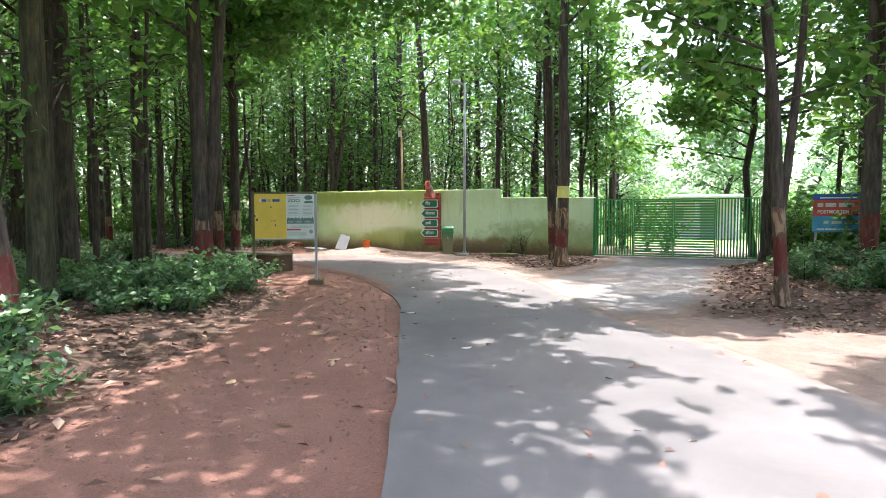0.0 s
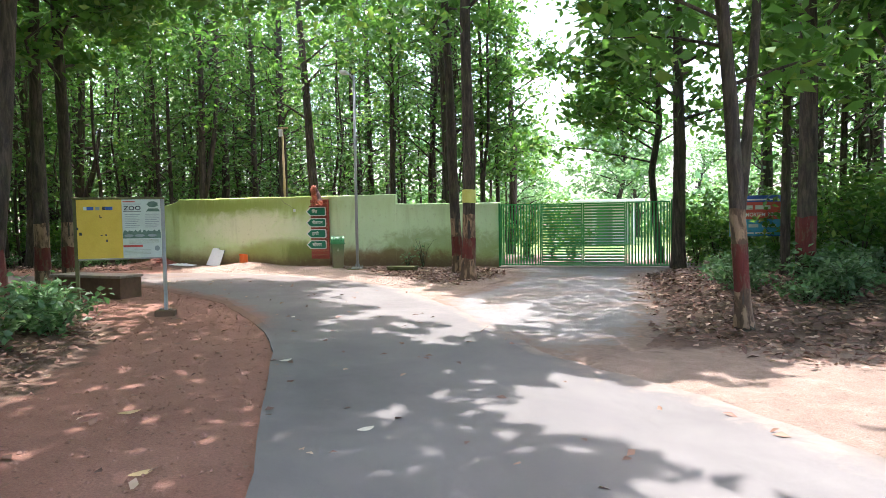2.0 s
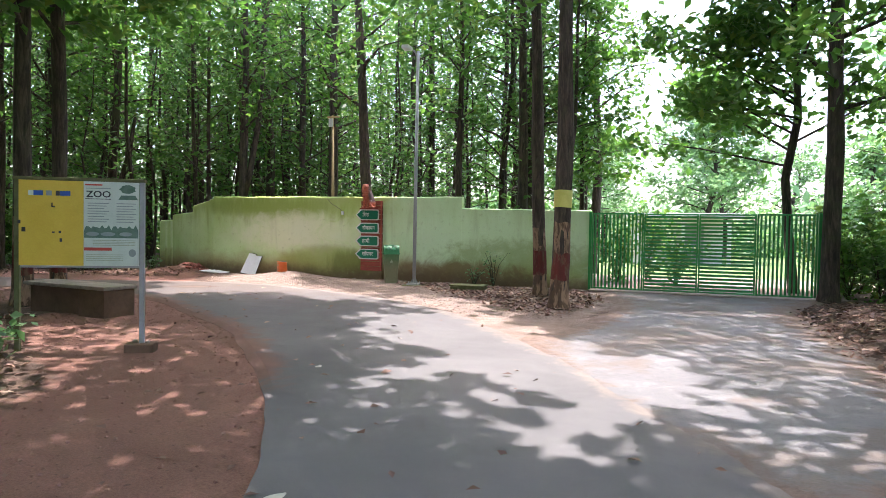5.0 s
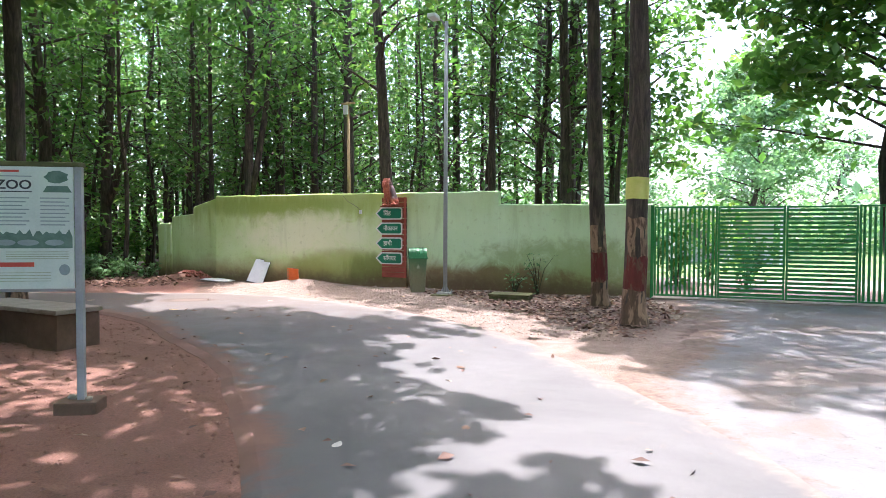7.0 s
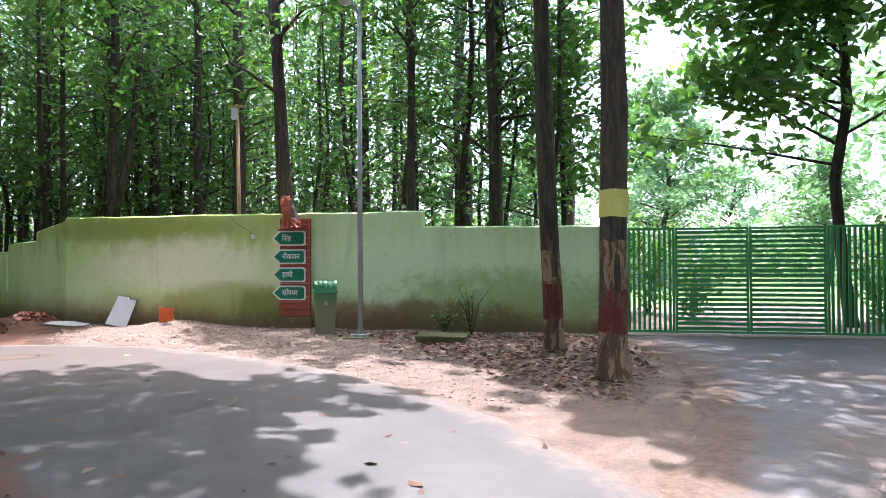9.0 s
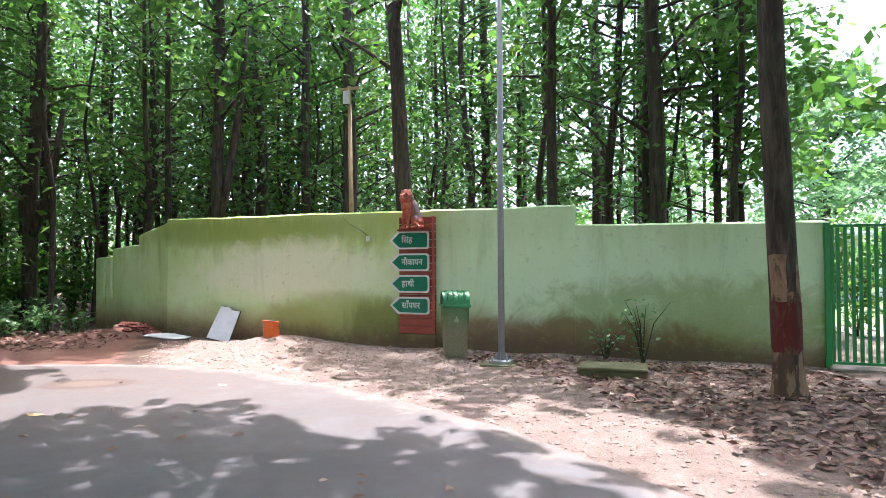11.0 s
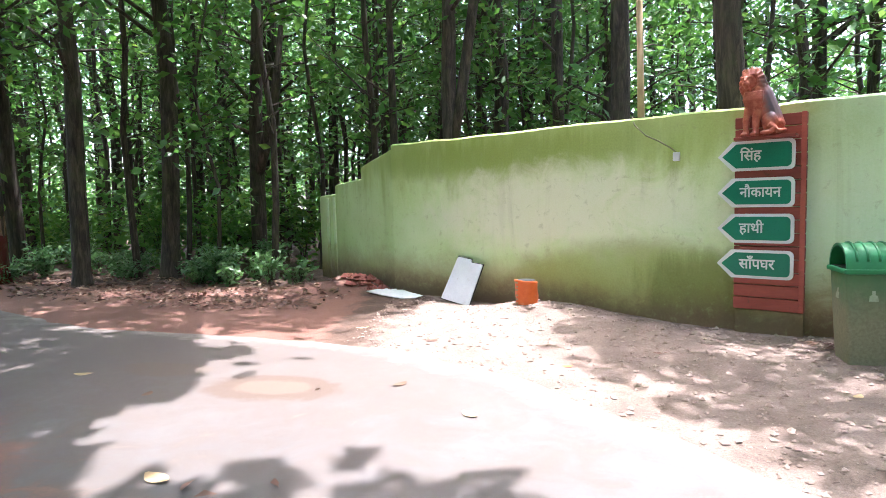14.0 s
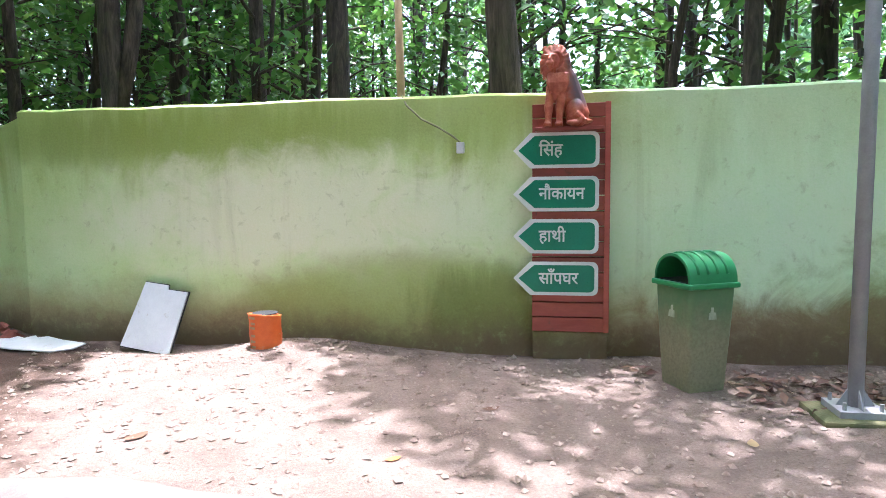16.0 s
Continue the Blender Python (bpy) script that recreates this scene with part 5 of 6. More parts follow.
# leaf sprays added over the lane, mostly out of view, to cast shade between the sunny openings, shared out to the
# nearest roadside tree
ROADSIDE = [
    (3.45, 19.0, dict(r=0.172, height=13, low=5.5, spread=2.4, leaves=2500, label="tall straight trunk with yellow and red painted bands", bands="w:0.02:0.56 r:0.56:1.07 w:1.07:1.66 y:1.94:2.27", seed=11, lean=(0.012, 0))),
    (3.72, 21.15, dict(r=0.15, height=14, low=6.0, spread=2.2, leaves=2500, label="tall straight trunk with a red painted band near the wall", bands="w:0.02:0.5 r:0.5:1.05 w:1.05:1.55", seed=12, lean=(-0.035, 0))),
    (5.05, 10.9, dict(r=0.098, height=12, low=3.0, spread=2.6, leaves=3200, label="forked tree with pale bark and a red band", bands="w:0.02:0.5 r:0.5:1.1 w:1.1:1.55", seed=13, lean=(-0.07, 0.02), fork=(1.45, 0.6, 0.3, 5.0), side_bias=0.4)),
    (8.35, 13.5, dict(r=0.165, height=15, low=4.0, spread=2.8, leaves=3200, label="dark tree trunk with a faded red band", bands="w:0.02:0.45 r:0.6:1.3", seed=14)),
    (10.15, 20.25, dict(r=0.19, height=14, low=3.8, spread=2.6, leaves=3000, label="dark tree trunk at the end of the gate", seed=15)),
    (10.6, 13.6, dict(r=0.13, height=15, low=3.2, spread=2.6, leaves=3600, label="dark slender trunk at the verge's edge", seed=23)),
    (11.9, 13.6, dict(r=0.14, height=15, low=3.0, spread=2.6, leaves=3600, label="dark slender trunk at the verge's edge", seed=24, lean=(0.03, 0))),
    (12.2, 12.5, dict(r=0.12, height=14, low=3.0, spread=2.6, leaves=3600, label="dark slender trunk at the verge's edge", seed=25)),
    (10.0, 15.9, dict(r=0.1, height=14, low=2.6, spread=2.6, leaves=3600, label="slim dark trunk behind the blue sign", seed=26)),
    (-5.0, 8.2, dict(r=0.19, height=15, low=5.0, spread=2.6, leaves=2600, label="leaning dark tree trunk with a red painted band", bands="r:0.12:0.95", seed=16, lean=(-0.14, 0.02))),
    (-6.45, 11.3, dict(r=0.19, height=15, low=4.5, spread=2.6, leaves=2600, label="straight tree trunk with greenish bark", bark=BARK_GREEN, seed=17)),
    (-4.62, 13.3, dict(r=0.165, height=15, low=4.5, spread=2.4, leaves=2600, label="twin-stemmed trunk with a dark red painted band", bands="w:0.02:0.5 r:0.5:1.1 w:1.1:1.3", seed=18, lean=(-0.02, 0), fork=(0.9, 0.5, 0.3, 9.0))),
    (-7.5, 14.0, dict(r=0.19, height=15, low=4.5, spread=2.4, leaves=2400, label="stout dark trunk at the wood's edge", seed=21)),
    (-7.65, 17.6, dict(r=0.16, height=15, low=4.5, spread=2.4, leaves=2400, label="dark upright trunk at the wood's edge", seed=22)),
    (-6.25, 19.3, dict(r=0.15, height=14, low=4.5, spread=2.2, leaves=2400, label="trunk with red and white bands by the bench", bands="w:0.02:0.55 r:0.55:1.05 w:1.05:1.6", seed=19)),
    (-5.95, 19.95, dict(r=0.14, height=14, low=4.5, spread=2.2, leaves=2400, label="slim trunk with red and white bands by the bench", bands="w:0.02:0.55 r:0.55:1.05 w:1.05:1.6", seed=20)),
]


def shade_sprays():
    n = 130000
    g = np.stack([rng.uniform(-7, 9, n), rng.uniform(1, 24.5, n), rng.uniform(7.0, 11.5, n)], 1)
    far = rng.uniform(size=n) < 0.16                     # over the lane past the bend
    g[far, 0], g[far, 1] = rng.uniform(-17, -5, far.sum()), rng.uniform(18.5, 27.5, far.sum())
    # lifted out of view here, only to shade the apron
    high = (g[:, 0] > 2.6) & (g[:, 1] > 12.5)
    g[high, 2] += 3.5
    hubs = g[rng.integers(0, n, n // 22)]
    P = hubs[rng.integers(0, len(hubs), n)] + rng.normal(size=(n, 3)) * (0.42, 0.42, 0.35)
    P = np.where(rng.uniform(size=(n, 1)) < 0.55, g, P)
    P[:, 0] += TO_SUN.x / TO_SUN.z * P[:, 2]
    P[:, 1] += TO_SUN.y / TO_SUN.z * P[:, 2]
    P = P[shaded(P)]
    gx = P[:, 0] - TO_SUN.x / TO_SUN.z * P[:, 2]
    gy = P[:, 1] - TO_SUN.y / TO_SUN.z * P[:, 2]
    thin = np.where((gx < -1.3) & (gy < 17), np.where(gx < -3.0, 0.24, 0.8), np.where((gx > 2.2) & (gy > 9), np.where(gy > 18.5, 0.62, 0.38), 0.93))
    thin = np.where((gy > 20.3) & (gx > -3.0), 0.46, thin)
    open_sky = (gx > 3.0) & (gy > 23.0)
    return P[(rng.uniform(size=len(P)) < thin) & ~open_sky]


over = shade_sprays()
spots = np.array([(x, y) for x, y, _ in ROADSIDE])
owner = np.argmin(np.hypot(over[:, :1] - spots[:, 0], over[:, 1:2] - spots[:, 1]), axis=1)
for i, (x, y, kw) in enumerate(ROADSIDE):
    big_tree(x, y, extra=over[owner == i], **kw)

# thick trunks close behind the wall and past the bend
for x, y, kw in ((-0.03, 26.65, dict(r=0.17, height=14, low=5.0, spread=2.0, leaves=1300, lean=(-0.06, 0.02), label="dark leaning trunk close behind the wall", seed=51)),
                 (-1.4, 30.6, dict(r=0.19, height=15, low=4.5, spread=2.2, leaves=1500, label="stout dark trunk behind the wall", seed=52)),
                 (-4.4, 29.7, dict(r=0.15, height=14, low=4.5, spread=2.2, leaves=1500, fork=(2.6, 0.7, 0.0, 5.0), label="forked dark trunk behind the wall", seed=53)),
                 (2.6, 26.4, dict(r=0.11, height=13, low=4.5, spread=2.0, leaves=1300, label="slim dark trunk behind the wall", seed=54)),
                 (6.7, 26.9, dict(r=0.09, height=9.5, low=2.4, spread=1.9, leaves=3400, limbs=30, label="leafy young tree behind the wall by the gate", seed=58)),
                 (-13.8, 28.7, dict(r=0.14, height=14, low=4.0, spread=2.2, leaves=1500, bands="r:0.02:1.0 w:1.0:1.4", label="roadside trunk with a dull red band", seed=55)),
                 (-13.0, 30.0, dict(r=0.12, height=14, low=4.0, spread=2.2, leaves=1500, bands="r:0.1:1.0 w:1.0:1.6", label="slim roadside trunk with a dull red band", seed=56)),
                 (-9.3, 31.2, dict(r=0.17, height=14, low=3.0, spread=2.4, leaves=1800, lean=(0.03, 0), fork=(2.3, 0.9, -0.3, 3.0), label="gnarled forked trunk past the end of the wall", seed=57))):
    big_tree(x, y, leaf=0.24, group="wood", **kw)

# spreading trees beyond the gate
for x, y, kw in ((10.9, 22.4, dict(r=0.12, height=12, low=3.3, spread=4.2, leaves=9500, seed=31, side_bias=2.9, lean=(-0.03, 0))), (19.5, 41.0, dict(r=0.17, height=10.0, low=2.6, spread=4.2, leaves=12000, seed=32)),
                 (26.0, 37.0, dict(r=0.15, height=6.5, low=1.2, spread=3.2, leaves=3500, seed=33)), (24.0, 47.0, dict(r=0.2, height=7, low=1.0, spread=3.8, leaves=3500, seed=34)),
                 (17.5, 52.0, dict(r=0.2, height=8, low=1.5, spread=3.8, leaves=4200, seed=35)), (13.6, 45.0, dict(r=0.2, height=7.5, low=1.6, spread=3.6, leaves=4500, seed=39)), (33.0, 52.0, dict(r=0.2, height=8, low=0.8, spread=4.2, leaves=3500, seed=36)),
                 (9.0, 46.0, dict(r=0.2, height=13, low=1.5, spread=4.2, leaves=7000, seed=37))):
    # trees past y = 30 have distance haze put into their leaf colour
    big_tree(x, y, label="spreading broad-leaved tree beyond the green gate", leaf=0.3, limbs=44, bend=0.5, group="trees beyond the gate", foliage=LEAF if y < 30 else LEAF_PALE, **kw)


CROWNS = {}


# ---- the wood: slender trunks, built a few times and copied ----
def forest_kind(height, r, low, spread, leaves, seed, limbs, leaf, label, name="forest_tree", material=None, group="wood"):
    g = thing(name, pose(0, 0, -50), label, "tree", group)
    bm, path, P = grow(height, r, low, spread, limbs, leaves, leaf, (random.Random(seed).uniform(-0.02, 0.02), random.Random(seed + 1).uniform(-0.02, 0.02)), 0.35, seed, 8)
    part("trunk", bm, BARK, g, smooth=True)
    crown = new("crown", leaf_mesh("crown", P, leaf, material or LEAF_DARK))
    crown.parent = g
    CROWNS[g] = (P, leaf, material or LEAF_DARK)
    return g


TALL = [forest_kind(h, r, low, 2.5, 2400, 40 + i, 30, 0.21, "tall slender woodland tree with dark bark") for i, (h, r, low) in enumerate(((15, 0.13, 2.8), (16, 0.16, 3.6), (14, 0.11, 2.4), (17, 0.18, 4.0), (13, 0.085, 2.2)))]
SLIM = [forest_kind(h, r, low, 1.2, 620, 60 + i, 20, 0.22, "thin young woodland tree", "young_tree") for i, (h, r, low) in enumerate(((11, 0.06, 2.2), (12.5, 0.075, 2.6), (7.5, 0.045, 1.0), (10, 0.055, 1.6)))]


def wall_sd(x, y):
    q = by_wall(0, 0).inverted() @ Vector((x, y, 0))
    return q.x, -q.y


def place_all(kinds, spots):
    used = set()
    for i, (x, y) in enumerate(spots):
        k = kinds[int(rng.integers(0, len(kinds)))]
        z = float(ground_z(np.array([x]), np.array([y]))[0])
        turn = float(rng.uniform(0, 360))
        m = pose(x, y, z - 0.03, 0, 0, turn)
        if k in used:
            g = copy_thing(k, m)
        else:
            used.add(k)
            k.matrix_basis = m
            g = k
        if k in CROWNS and -16 < x < 14 and -2 < y < 38:
            # thin the crown where the openings are and where it would hang over the wall
            P, leaf, material = CROWNS[k]
            a = np.radians(turn)
            W = np.stack([x + P[:, 0] * np.cos(a) - P[:, 1] * np.sin(a), y + P[:, 0] * np.sin(a) + P[:, 1] * np.cos(a), z - 0.03 + P[:, 2]], 1)
            d = -(W[:, 0] * 0.448 + (W[:, 1] - WALL_AT[1]) * 0.894)
            ok = shaded(W)
            if wall_sd(x, y)[1] < 0:
                ok &= (d < -0.3) | (W[:, 2] > 6.5)
                ok &= rng.uniform(size=len(P)) < (0.66 if wall_sd(x, y)[0] > -5 else 0.62)
            elif (x < -5 and y < 22) or x > 8.5:
                ok &= rng.uniform(size=len(P)) < (0.5 if x < 0 else 0.38)
            if not ok.all():
                crown = next(o for o in g.children if o.name.startswith("crown"))
                crown.data = leaf_mesh("crown", P[ok], leaf, material)
    for k in kinds:
        if k not in used:
            for o in (*k.children_recursive, k):
                bpy.data.objects.remove(o)


def wood_spots(step, count, keep):
    """Jittered rows of trees, nearest the walk first."""
    out = []
    for gx in np.arange(-36, 34, step):
        for gy in np.arange(-14, 56, step):
            x, y = gx + rng.uniform(-0.45, 0.45) * step, gy + rng.uniform(-0.45, 0.45) * step
            if keep(x, y):
                out.append((x, y))
    out.sort(key=lambda p: math.hypot(p[0] + 3.5, (p[1] - 17) * 0.9))
    return out[:count]


KEPT_CLEAR = [(x, y) for x, y, _ in ROADSIDE] + [(-0.03, 26.65), (-1.4, 30.6), (-4.4, 29.7), (2.6, 26.4), (10.9, 22.4), (-13.8, 28.7), (-13.0, 30.0), (-9.3, 31.2), (-4.9, 16.9)]


def in_wood(x, y, edge=0.0):
    s, d = wall_sd(x, y)
    if min(math.hypot(x - a, y - b) for a, b in KEPT_CLEAR) < 1.3:
        return False
    if -6 < s < 1.5 and -3.2 < d < -1.1:
        return False
    if d < -1.1 - edge and s < 5.0 - 0.25 * (d + 1):
        return d > (-10.0 if s > -3 else -30)                       # behind the wall
    if d >= -1.1 and y < 21 + (-x - 6) * 0.12 and x < -5.9 - edge and (y < 19.5 or x < -9):
        return y < 20.5 or x < -9         # left of the lane
    if y > 28.0 and x < -8.0 and d > -1.1:
        return True                       # past the bend
    if x > 9.0 + edge and y < 25.0 and (x - 9) > (y - 15) * 0.6:
        return True                       # right of the verge
    if y < -7 and (x < -5 or x > 5):
        return True
    return False


WOOD = wood_spots(2.35, 265, lambda x, y: in_wood(x, y) and x < 8.5)
WOOD += wood_spots(2.3, 32, lambda x, y: in_wood(x, y) and x > 8.5 and y > 5)
place_all(TALL, WOOD)
place_all(SLIM, wood_spots(2.3, 240, lambda x, y: in_wood(x, y, 0.3)) + wood_spots(1.9, 90, lambda x, y: in_wood(x, y, 0.3) and y > 27 and x < 2))


# ---- undergrowth ----
def bush_kind(seed, n, high, wide, leaf, name="bush", label="leafy green undergrowth shrub", material=None):
    g = thing(name, pose(0, 0, -50), label, "shrub", "undergrowth")
    rr = random.Random(seed)
    bm, pts = bmesh.new(), []
    for k in range(9):
        a, reach, h = rr.random() * 6.283, wide * rr.uniform(0.3, 1), high * rr.uniform(0.5, 1)
        tip = Vector((math.cos(a) * reach, math.sin(a) * reach, h))
        mid = Vector((tip.x * 0.4, tip.y * 0.4, h * 0.65))
        tube([(0, 0, -0.05), mid, tip], [0.012, 0.008, 0.003], 5, bm, cap=False)
        for j in range(n // 9):
            t = rr.random() ** 0.6
            c = Vector((0, 0, 0)).lerp(mid, t * 2) if t < 0.5 else mid.lerp(tip, t * 2 - 1)
            pts.append((c.x + rr.gauss(0, wide * 0.16), c.y + rr.gauss(0, wide * 0.16), max(0.03, c.z + rr.gauss(0, high * 0.1))))
    tagged(part("woody_stem", bm, BARK_GREEN, g), kind="stuff")
    crown = new("foliage", leaf_mesh("foliage", np.array(pts), leaf, material or LEAF_BUSH, 0.15, 1.2, 0.55))
    crown.parent = g
    return g


BUSHES = [bush_kind(70 + i, n, h, w, lf) for i, (n, h, w, lf) in enumerate(((430, 0.5, 0.55, 0.105), (560, 0.62, 0.65, 0.11), (340, 0.35, 0.5, 0.095), (600, 0.8, 0.6, 0.115)))]


def scatter(n, polys, gap):
    out = []
    for poly, share in polys:
        xs, ys = [p[0] for p in poly], [p[1] for p in poly]
        tries, got = 0, 0
        while got < n * share and tries < 4000:
            tries += 1
            x, y = rng.uniform(min(xs), max(xs)), rng.uniform(min(ys), max(ys))
            if inside_depth(poly, np.array([x]), np.array([y]))[0] > 0 and all(math.hypot(x - a, y - b) > gap for a, b in out):
                out.append((x, y))
                got += 1
    return out


LEFT_BUSHES = [(-4.9, 10.0), (-3.8, 10.6), (-3.7, 13.0), (-4.3, 14.2), (-6.2, 14.2), (-9, 15), (-9, 9.2), (-6.5, 9.6)]
LEFT_FRONT = [(-3.5, 4.8), (-3.6, 6.6), (-4.4, 7.6), (-6, 7.4), (-6, 4.6)]
RIGHT_BUSHES = [(6.6, 12.2), (8.0, 11.0), (11, 10.5), (12, 15), (11.0, 18.5), (9.0, 17.5), (7.6, 15.2)]
BACK_BUSHES = [(-9, 28.8), (-7.6, 29.6), (-9, 31), (-18, 33), (-20, 29.5), (-12, 28.3)]
WEST_BUSHES = [(-7.5, 19), (-9, 20.5), (-16, 21.5), (-16, 16), (-8, 16)]
place_all(BUSHES, scatter(150, ((LEFT_BUSHES, 0.4), (LEFT_FRONT, 0.08), (RIGHT_BUSHES, 0.13), (BACK_BUSHES, 0.09), (WEST_BUSHES, 0.14)), 0.33))
TALL_SHRUBS = [bush_kind(80 + i, n, h, w, 0.17, "shrub", "tall leafy green shrub behind the fence line", LEAF) for i, (n, h, w) in enumerate(((620, 1.9, 0.95), (520, 1.5, 0.9), (700, 2.4, 1.0)))]
place_all(TALL_SHRUBS, scatter(66, (([(10.7, 19.8), (11.6, 18.6), (14.5, 20), (14, 24), (11.6, 22.4)], 0.22), ([(5.6, 25.6), (9.5, 24.2), (13.5, 22.0), (14.5, 24.0), (10, 27), (6.0, 28.5)], 0.05), ([(10.4, 14.5), (13.5, 11.5), (16.5, 15), (15.5, 19.5), (12.2, 21.0), (10.9, 19.0)], 0.55), ([(-9, 30.8), (-8.6, 33), (-18, 36), (-18, 32)], 0.2)), 0.75))
weed = bush_kind(90, 70, 1.0, 0.4, 0.1, "weed", "thin pale weed growing at the foot of the wall", LEAF_PALE)
weed.matrix_basis = by_wall(3.75, 0.45, 0)
weed2 = bush_kind(91, 60, 0.5, 0.45, 0.09, "weed", "thin pale weed growing at the foot of the wall", LEAF_PALE)
weed2.matrix_basis = by_wall(3.2, 0.4, 0)

PALE_SHRUBS = [bush_kind(95 + i, 150, h, 0.4, 0.13, "shrub", "low pale-green leafy shrub at the wall's broken end", LEAF_PALE) for i, h in enumerate((0.45, 0.65))]
for i, (s, d) in enumerate(((-7.9, 0.3), (-8.5, 0.5), (-9.1, 0.4), (-9.6, 0.8), (-8.9, 1.1))):
    ob = PALE_SHRUBS[i] if i < 2 else copy_thing(PALE_SHRUBS[i % 2], by_wall(s, d, 0, 70 * i))
    ob.matrix_basis = by_wall(s, d, 0, 70 * i)


# ---- fallen leaves ----
def litter(n, polys, size, name, label):
    pts = []
    for poly, share in polys:
        xs, ys = [p[0] for p in poly], [p[1] for p in poly]
        m = int(n * share * 3)
        q = np.stack([rng.uniform(min(xs), max(xs), m), rng.uniform(min(ys), max(ys), m)], 1)
        depth = inside_depth(poly, q[:, 0], q[:, 1])
        q = q[depth > rng.uniform(0, 0.5, m)]
        pts.append(q[:int(n * share)])
    q = np.concatenate(pts)
    z = ground_z(q[:, 0], q[:, 1]) + rng.uniform(0.008, 0.05, len(q))
    me = leaf_mesh(name, np.column_stack([q, z]), size, LEAF_DRY, 0.0, 3.0, 0.55, 0.18)
    tagged(new(name, me), label, "leaf litter", kind="stuff")


litter(30000, (([(-3.1, -6), (-2.9, 6), (-2.95, 9), (-2.85, 11.6), (-3.0, 13.4), (-4.4, 15.8), (-5.2, 18), (-9, 20), (-12, 20), (-12, -6)], 0.55),
               ([(3.5, 10.9), (4.3, 8.8), (9, 8), (14, 9), (12, 19.5), (9.8, 20.2), (7.4, 18.0), (5.4, 14.4), (4.6, 12.6)], 0.33),
               ([(-8, 26.0), (-5.5, 26.2), (-5.4, 28.2), (-9, 30), (-16, 30.5), (-16, 27.6)], 0.08), ([(0.0, 25.4), (5.5, 22.6), (4.9, 19.8), (3.2, 17.6), (2.2, 18.4), (1.2, 22.5)], 0.1)), 0.1, "leaf_litter", "brown dry leaves strewn over the bank")
litter(260, (([(-3.3, 3), (3.2, 3), (2.3, 12), (1.4, 18), (-4, 24), (-5, 20), (-2.5, 15)], 1.0),), 0.10, "scattered_leaves", "a few dry leaves lying on the lane")


# ---- the wood's far side, closing the view between the trunks ----
def far_woods():
    n = 60000
    a = rng.uniform(0, 2 * math.pi, n)              # compass turn from +y towards +x
    dist = rng.uniform(42, 62, n)
    turn = np.degrees(a)
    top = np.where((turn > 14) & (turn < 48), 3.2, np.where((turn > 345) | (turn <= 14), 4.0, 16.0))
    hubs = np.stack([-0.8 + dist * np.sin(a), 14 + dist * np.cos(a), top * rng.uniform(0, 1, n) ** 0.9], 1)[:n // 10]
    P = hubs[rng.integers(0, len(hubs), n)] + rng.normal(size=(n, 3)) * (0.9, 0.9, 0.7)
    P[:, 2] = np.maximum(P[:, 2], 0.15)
    # whitish haze of distance is carried by the paler leaf colour
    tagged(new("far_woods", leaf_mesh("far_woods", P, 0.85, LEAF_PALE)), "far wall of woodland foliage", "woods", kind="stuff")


far_woods()


def understory():
    """Low leafy growth deep in the wood, too thick to tell apart."""
    n = 60000
    q = np.stack([rng.uniform(-44, 34, n), rng.uniform(-14, 58, n), rng.uniform(0.1, 1.0, n) ** 1.6 * 3.6], 1)[:n // 9]
    s, d = (q[:, 0] - WALL_AT[0]) * 0.894 - (q[:, 1] - WALL_AT[1]) * 0.448, -((q[:, 0] - WALL_AT[0]) * 0.448 + (q[:, 1] - WALL_AT[1]) * 0.894)
    ok = ((q[:, 0] < -11) & (q[:, 1] < 19)) | ((q[:, 0] < -9.5) & (q[:, 1] > 30.5)) | ((d < -7) & (s < 3)) | ((q[:, 0] > 11.0) & (q[:, 1] < 15))
    q = q[ok]
    P = q[rng.integers(0, len(q), n)] + rng.normal(size=(n, 3)) * (0.45, 0.45, 0.3)
    P[:, 2] = np.maximum(P[:, 2], 0.1)
    tagged(new("understory", leaf_mesh("understory", P, 0.34, LEAF_DARK)), "thick leafy growth deep in the wood", "undergrowth", kind="stuff")


understory()


def gravel(n, poly, name, label, lo, hi, material):
    """Loose stones as small squashed octahedra."""
    xs, ys = [p[0] for p in poly], [p[1] for p in poly]
    q = np.stack([rng.uniform(min(xs), max(xs), n * 3), rng.uniform(min(ys), max(ys), n * 3)], 1)
    q = q[inside_depth(poly, q[:, 0], q[:, 1]) > 0.05][:n]
    k = len(q)
    r = lo + (hi - lo) * rng.uniform(size=k) ** 3
    c = np.column_stack([q, ground_z(q[:, 0], q[:, 1]) + r * 0.25])
    base = np.array([(1, 0, 0), (0, 1, 0), (-1, 0, 0), (0, -1, 0), (0, 0, 0.6), (0, 0, -0.6)])
    a = rng.uniform(0, 6.283, k)
    V = base[None] * r[:, None, None] * rng.uniform(0.6, 1.25, (k, 6, 1))
    X = V[..., 0] * np.cos(a)[:, None] - V[..., 1] * np.sin(a)[:, None]
    Y = V[..., 0] * np.sin(a)[:, None] + V[..., 1] * np.cos(a)[:, None]
    V = np.stack([X, Y, V[..., 2]], -1) + c[:, None]
    tri = np.array([(0, 1, 4), (1, 2, 4), (2, 3, 4), (3, 0, 4), (1, 0, 5), (2, 1, 5), (3, 2, 5), (0, 3, 5)])
    F = (np.arange(k)[:, None, None] * 6 + tri[None]).reshape(-1, 3)
    me = bpy.data.meshes.new(name)
    me.from_pydata(V.reshape(-1, 3).tolist(), [], F.tolist())
    me.materials.append(material)
    tagged(new(name, me), label, "gravel", kind="stuff")


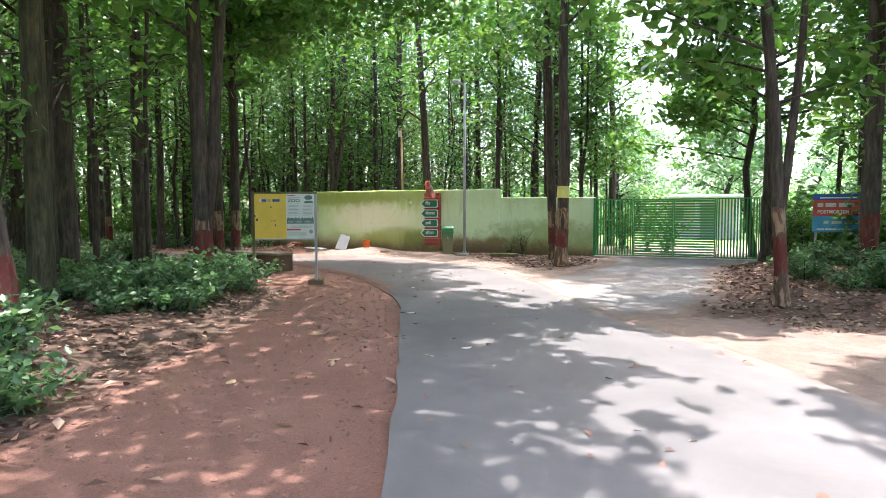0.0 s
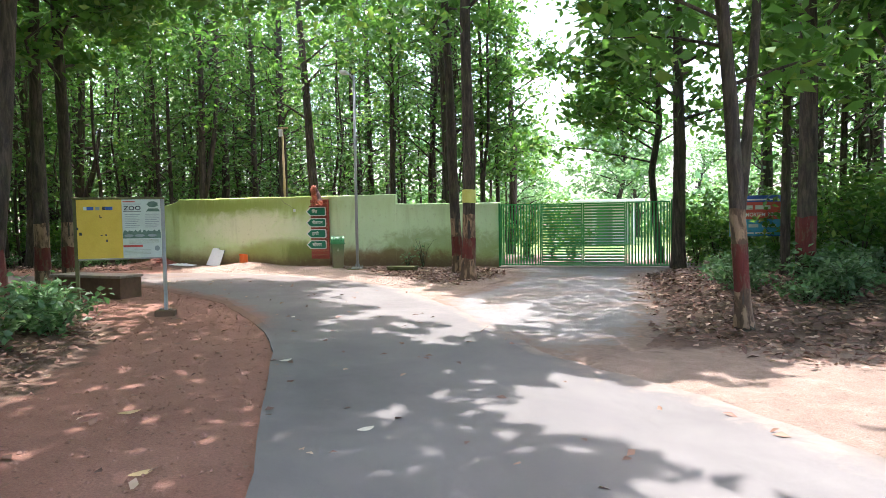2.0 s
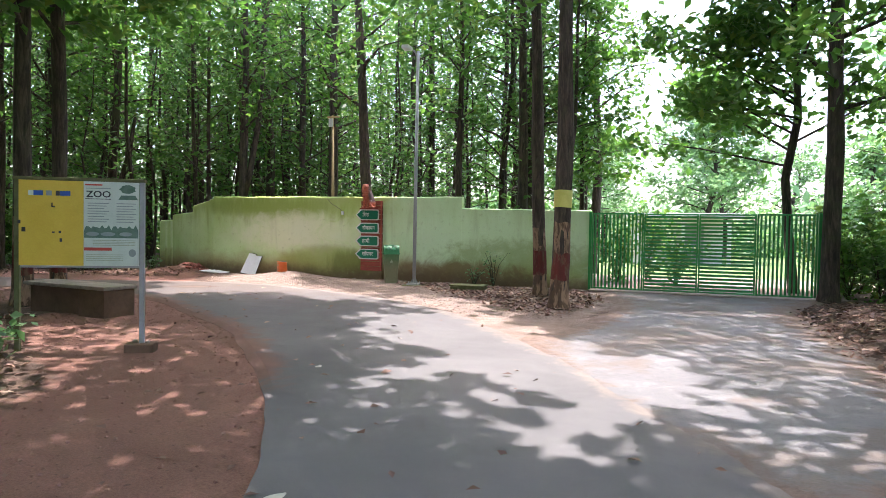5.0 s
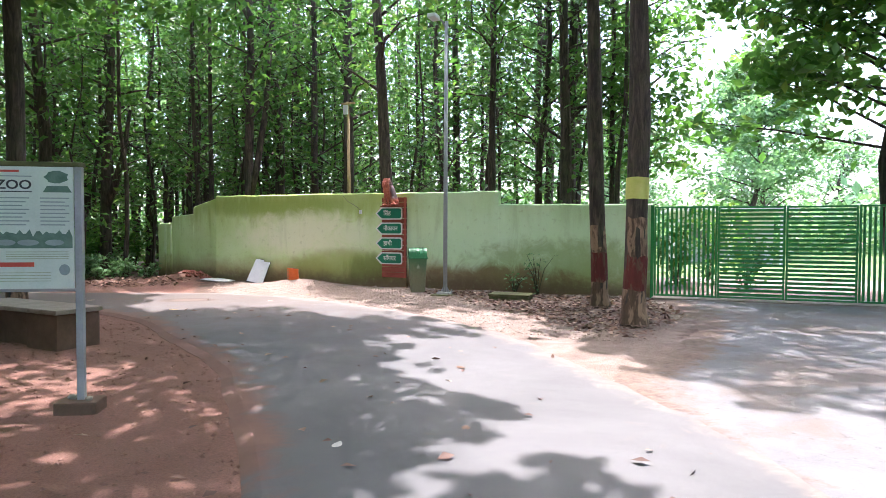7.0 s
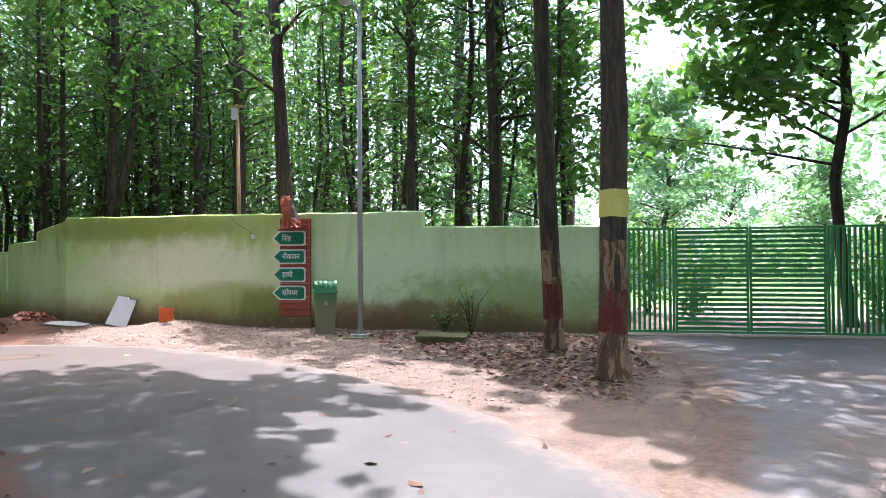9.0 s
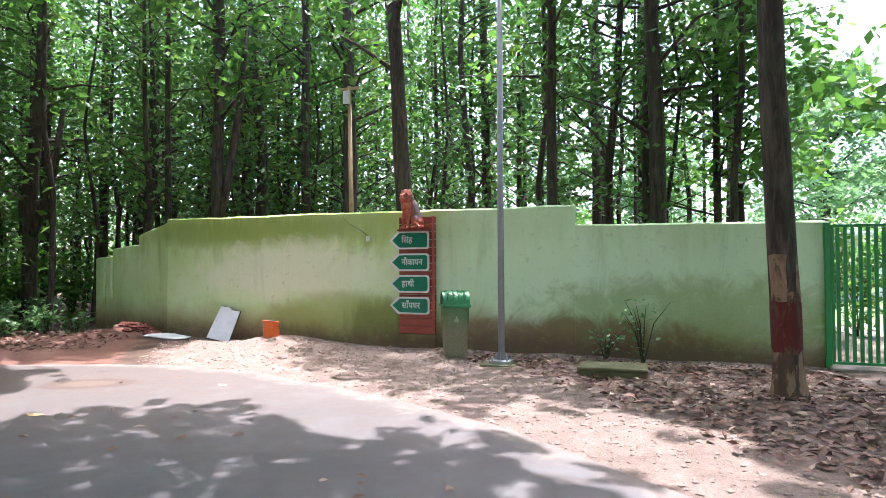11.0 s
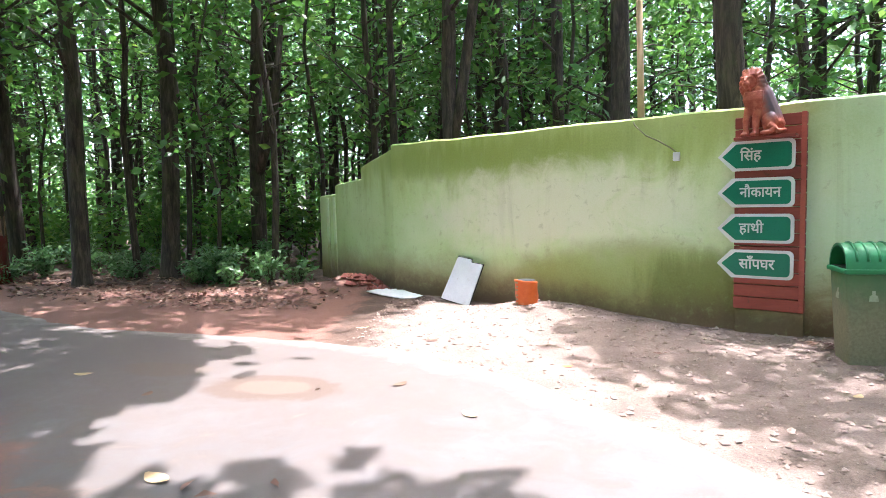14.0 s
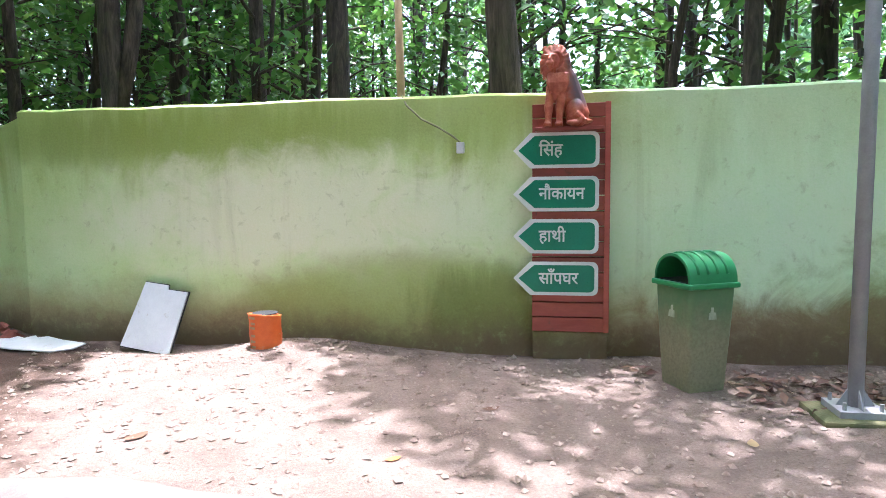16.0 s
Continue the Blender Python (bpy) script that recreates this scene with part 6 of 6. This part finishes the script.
PEBBLE = mat("pebble", (0.16, 0.11, 0.085), (0.36, 0.29, 0.24), 9, 60, 0.9)
RED_CLOD = mat("red_clod", (0.13, 0.035, 0.025), (0.3, 0.1, 0.07), 9, 60, 0.95)
CLOD = mat("clod", (0.11, 0.055, 0.04), (0.24, 0.13, 0.095), 9, 60, 0.95)
gravel(7500, [(-4.5, 24.7), (-2.8, 23.9), (0.2, 20.7), (1.5, 18.0), (3.0, 17.5), (5.0, 20.5), (5.5, 22.8), (-5.0, 28.0)], "verge_gravel", "small pale stones strewn along the verge", 0.006, 0.034, PEBBLE)
gravel(7000, [(-0.95, 2)] + MURRAM[1:-1] + [(-3.4, 2)], "murram_clods", "small reddish stones and clods on the shoulder", 0.005, 0.026, CLOD)


corner = [by_wall(s, d).translation for s, d in ((-5.6, 0.05), (-5.6, 0.4), (-6.2, 0.6), (-6.8, 0.45), (-6.7, 0.0), (-6.2, -0.1))]
gravel(230, [(p.x, p.y) for p in corner], "rubble", "reddish broken clods heaped at the wall's corner", 0.02, 0.11, RED_CLOD)
foot = [by_wall(s, d).translation for s, d in ((-2.5, 0.06), (6.0, 0.06), (5.5, 0.7), (1.8, 1.0), (-2.3, 0.45))]
gravel(900, [(p.x, p.y) for p in foot], "wall_rubble", "pale stones and crumbs along the wall's foot", 0.01, 0.045, PEBBLE)


# ---- single leaves and scraps that stand out on the lane ----
def fallen_leaf(x, y, turn, size, material, label, curl=0.25):
    bm = bmesh.new()
    rows = []
    for i in range(7):
        t = i / 6
        w = 0.27 * math.sin(math.pi * min(1, t * 0.95 + 0.03)) ** 0.8 + 0.004
        rows.append([bm.verts.new(((t - 0.5), s * w, 0.02 + curl * ((t - 0.5) ** 2 + 0.9 * (s * w) ** 2))) for s in (-1, 0, 1)])
    for a, b in zip(rows, rows[1:]):
        for k in (0, 1):
            bm.faces.new((a[k], a[k + 1], b[k + 1], b[k]))
    bmesh.ops.scale(bm, vec=(size, size, size), verts=bm.verts)
    on_road = inside_depth(ROAD_LEFT + ROAD_RIGHT[::-1], np.array([x]), np.array([y]))[0] > 0
    z = 0.024 if on_road else float(ground_z(np.array([x]), np.array([y]))[0]) + 0.004
    ob = part("fallen_leaf", bm, material, None, smooth=True, m=pose(x, y, z, 0, 0, turn))
    return tagged(ob, label, "leaf", "fallen leaves")


TAN_LEAF = mat("tan_leaf", (0.34, 0.24, 0.12), (0.5, 0.38, 0.2), 8, 60, 0.8)
RUST_LEAF = mat("rust_leaf", (0.45, 0.13, 0.03), (0.6, 0.22, 0.05), 8, 60, 0.8)
BROWN_LEAF = mat("brown_leaf", (0.09, 0.045, 0.025), (0.17, 0.09, 0.05), 8, 60, 0.85)
PALE_LEAF = mat("pale_leaf", (0.45, 0.43, 0.38), (0.6, 0.57, 0.5), 8, 60, 0.8)
for x, y, turn, size, m, words in ((-3.49, 24.87, 40, 0.16, BROWN_LEAF, "curled brown leaf on the sand"), (-2.02, 24.03, 10, 0.1, RUST_LEAF, "small rust-orange leaf on the sand"),
                                   (-4.06, 21.3, -20, 0.2, TAN_LEAF, "large tan leaf lying on the asphalt"), (-0.73, 13.95, 70, 0.12, PALE_LEAF, "pale scrap lying on the asphalt"),
                                   (-0.74, 10.77, 35, 0.15, PALE_LEAF, "pale scrap lying on the asphalt"), (-6.2, 23.0, 15, 0.17, TAN_LEAF, "tan leaf lying on the asphalt"),
                                   (-5.2, 22.6, 100, 0.13, BROWN_LEAF, "brown leaf lying on the asphalt"), (-3.3, 23.2, 60, 0.14, BROWN_LEAF, "brown leaf lying on the asphalt"),
                                   (-2.6, 22.6, 140, 0.15, TAN_LEAF, "tan leaf lying on the asphalt"), (-1.9, 9.2, 20, 0.17, TAN_LEAF, "dry tan leaf on the red shoulder"),
                                   (-2.3, 7.0, 80, 0.15, TAN_LEAF, "dry tan leaf on the red shoulder"), (-1.6, 5.9, 150, 0.14, BROWN_LEAF, "brown leaf on the red shoulder"),
                                   (-1.5, 7.9, 30, 0.15, TAN_LEAF, "dry tan leaf on the red shoulder"), (-2.1, 10.6, 60, 0.14, BROWN_LEAF, "brown leaf on the red shoulder"),
                                   (-0.1, 8.3, 25, 0.14, PALE_LEAF, "pale leaf lying on the asphalt"), (0.4, 16.2, 120, 0.13, BROWN_LEAF, "brown leaf lying on the asphalt"),
                                   (-2.4, 20.3, 75, 0.14, BROWN_LEAF, "brown leaf lying on the asphalt"), (-1.2, 24.6, 5, 0.13, BROWN_LEAF, "brown leaf on the sand"),
                                   (0.1, 23.6, 55, 0.12, TAN_LEAF, "tan leaf on the sandy verge"), (-4.5, 25.4, 30, 0.15, TAN_LEAF, "tan leaf on the sandy verge")):
    fallen_leaf(x, y, turn, size, m, words)
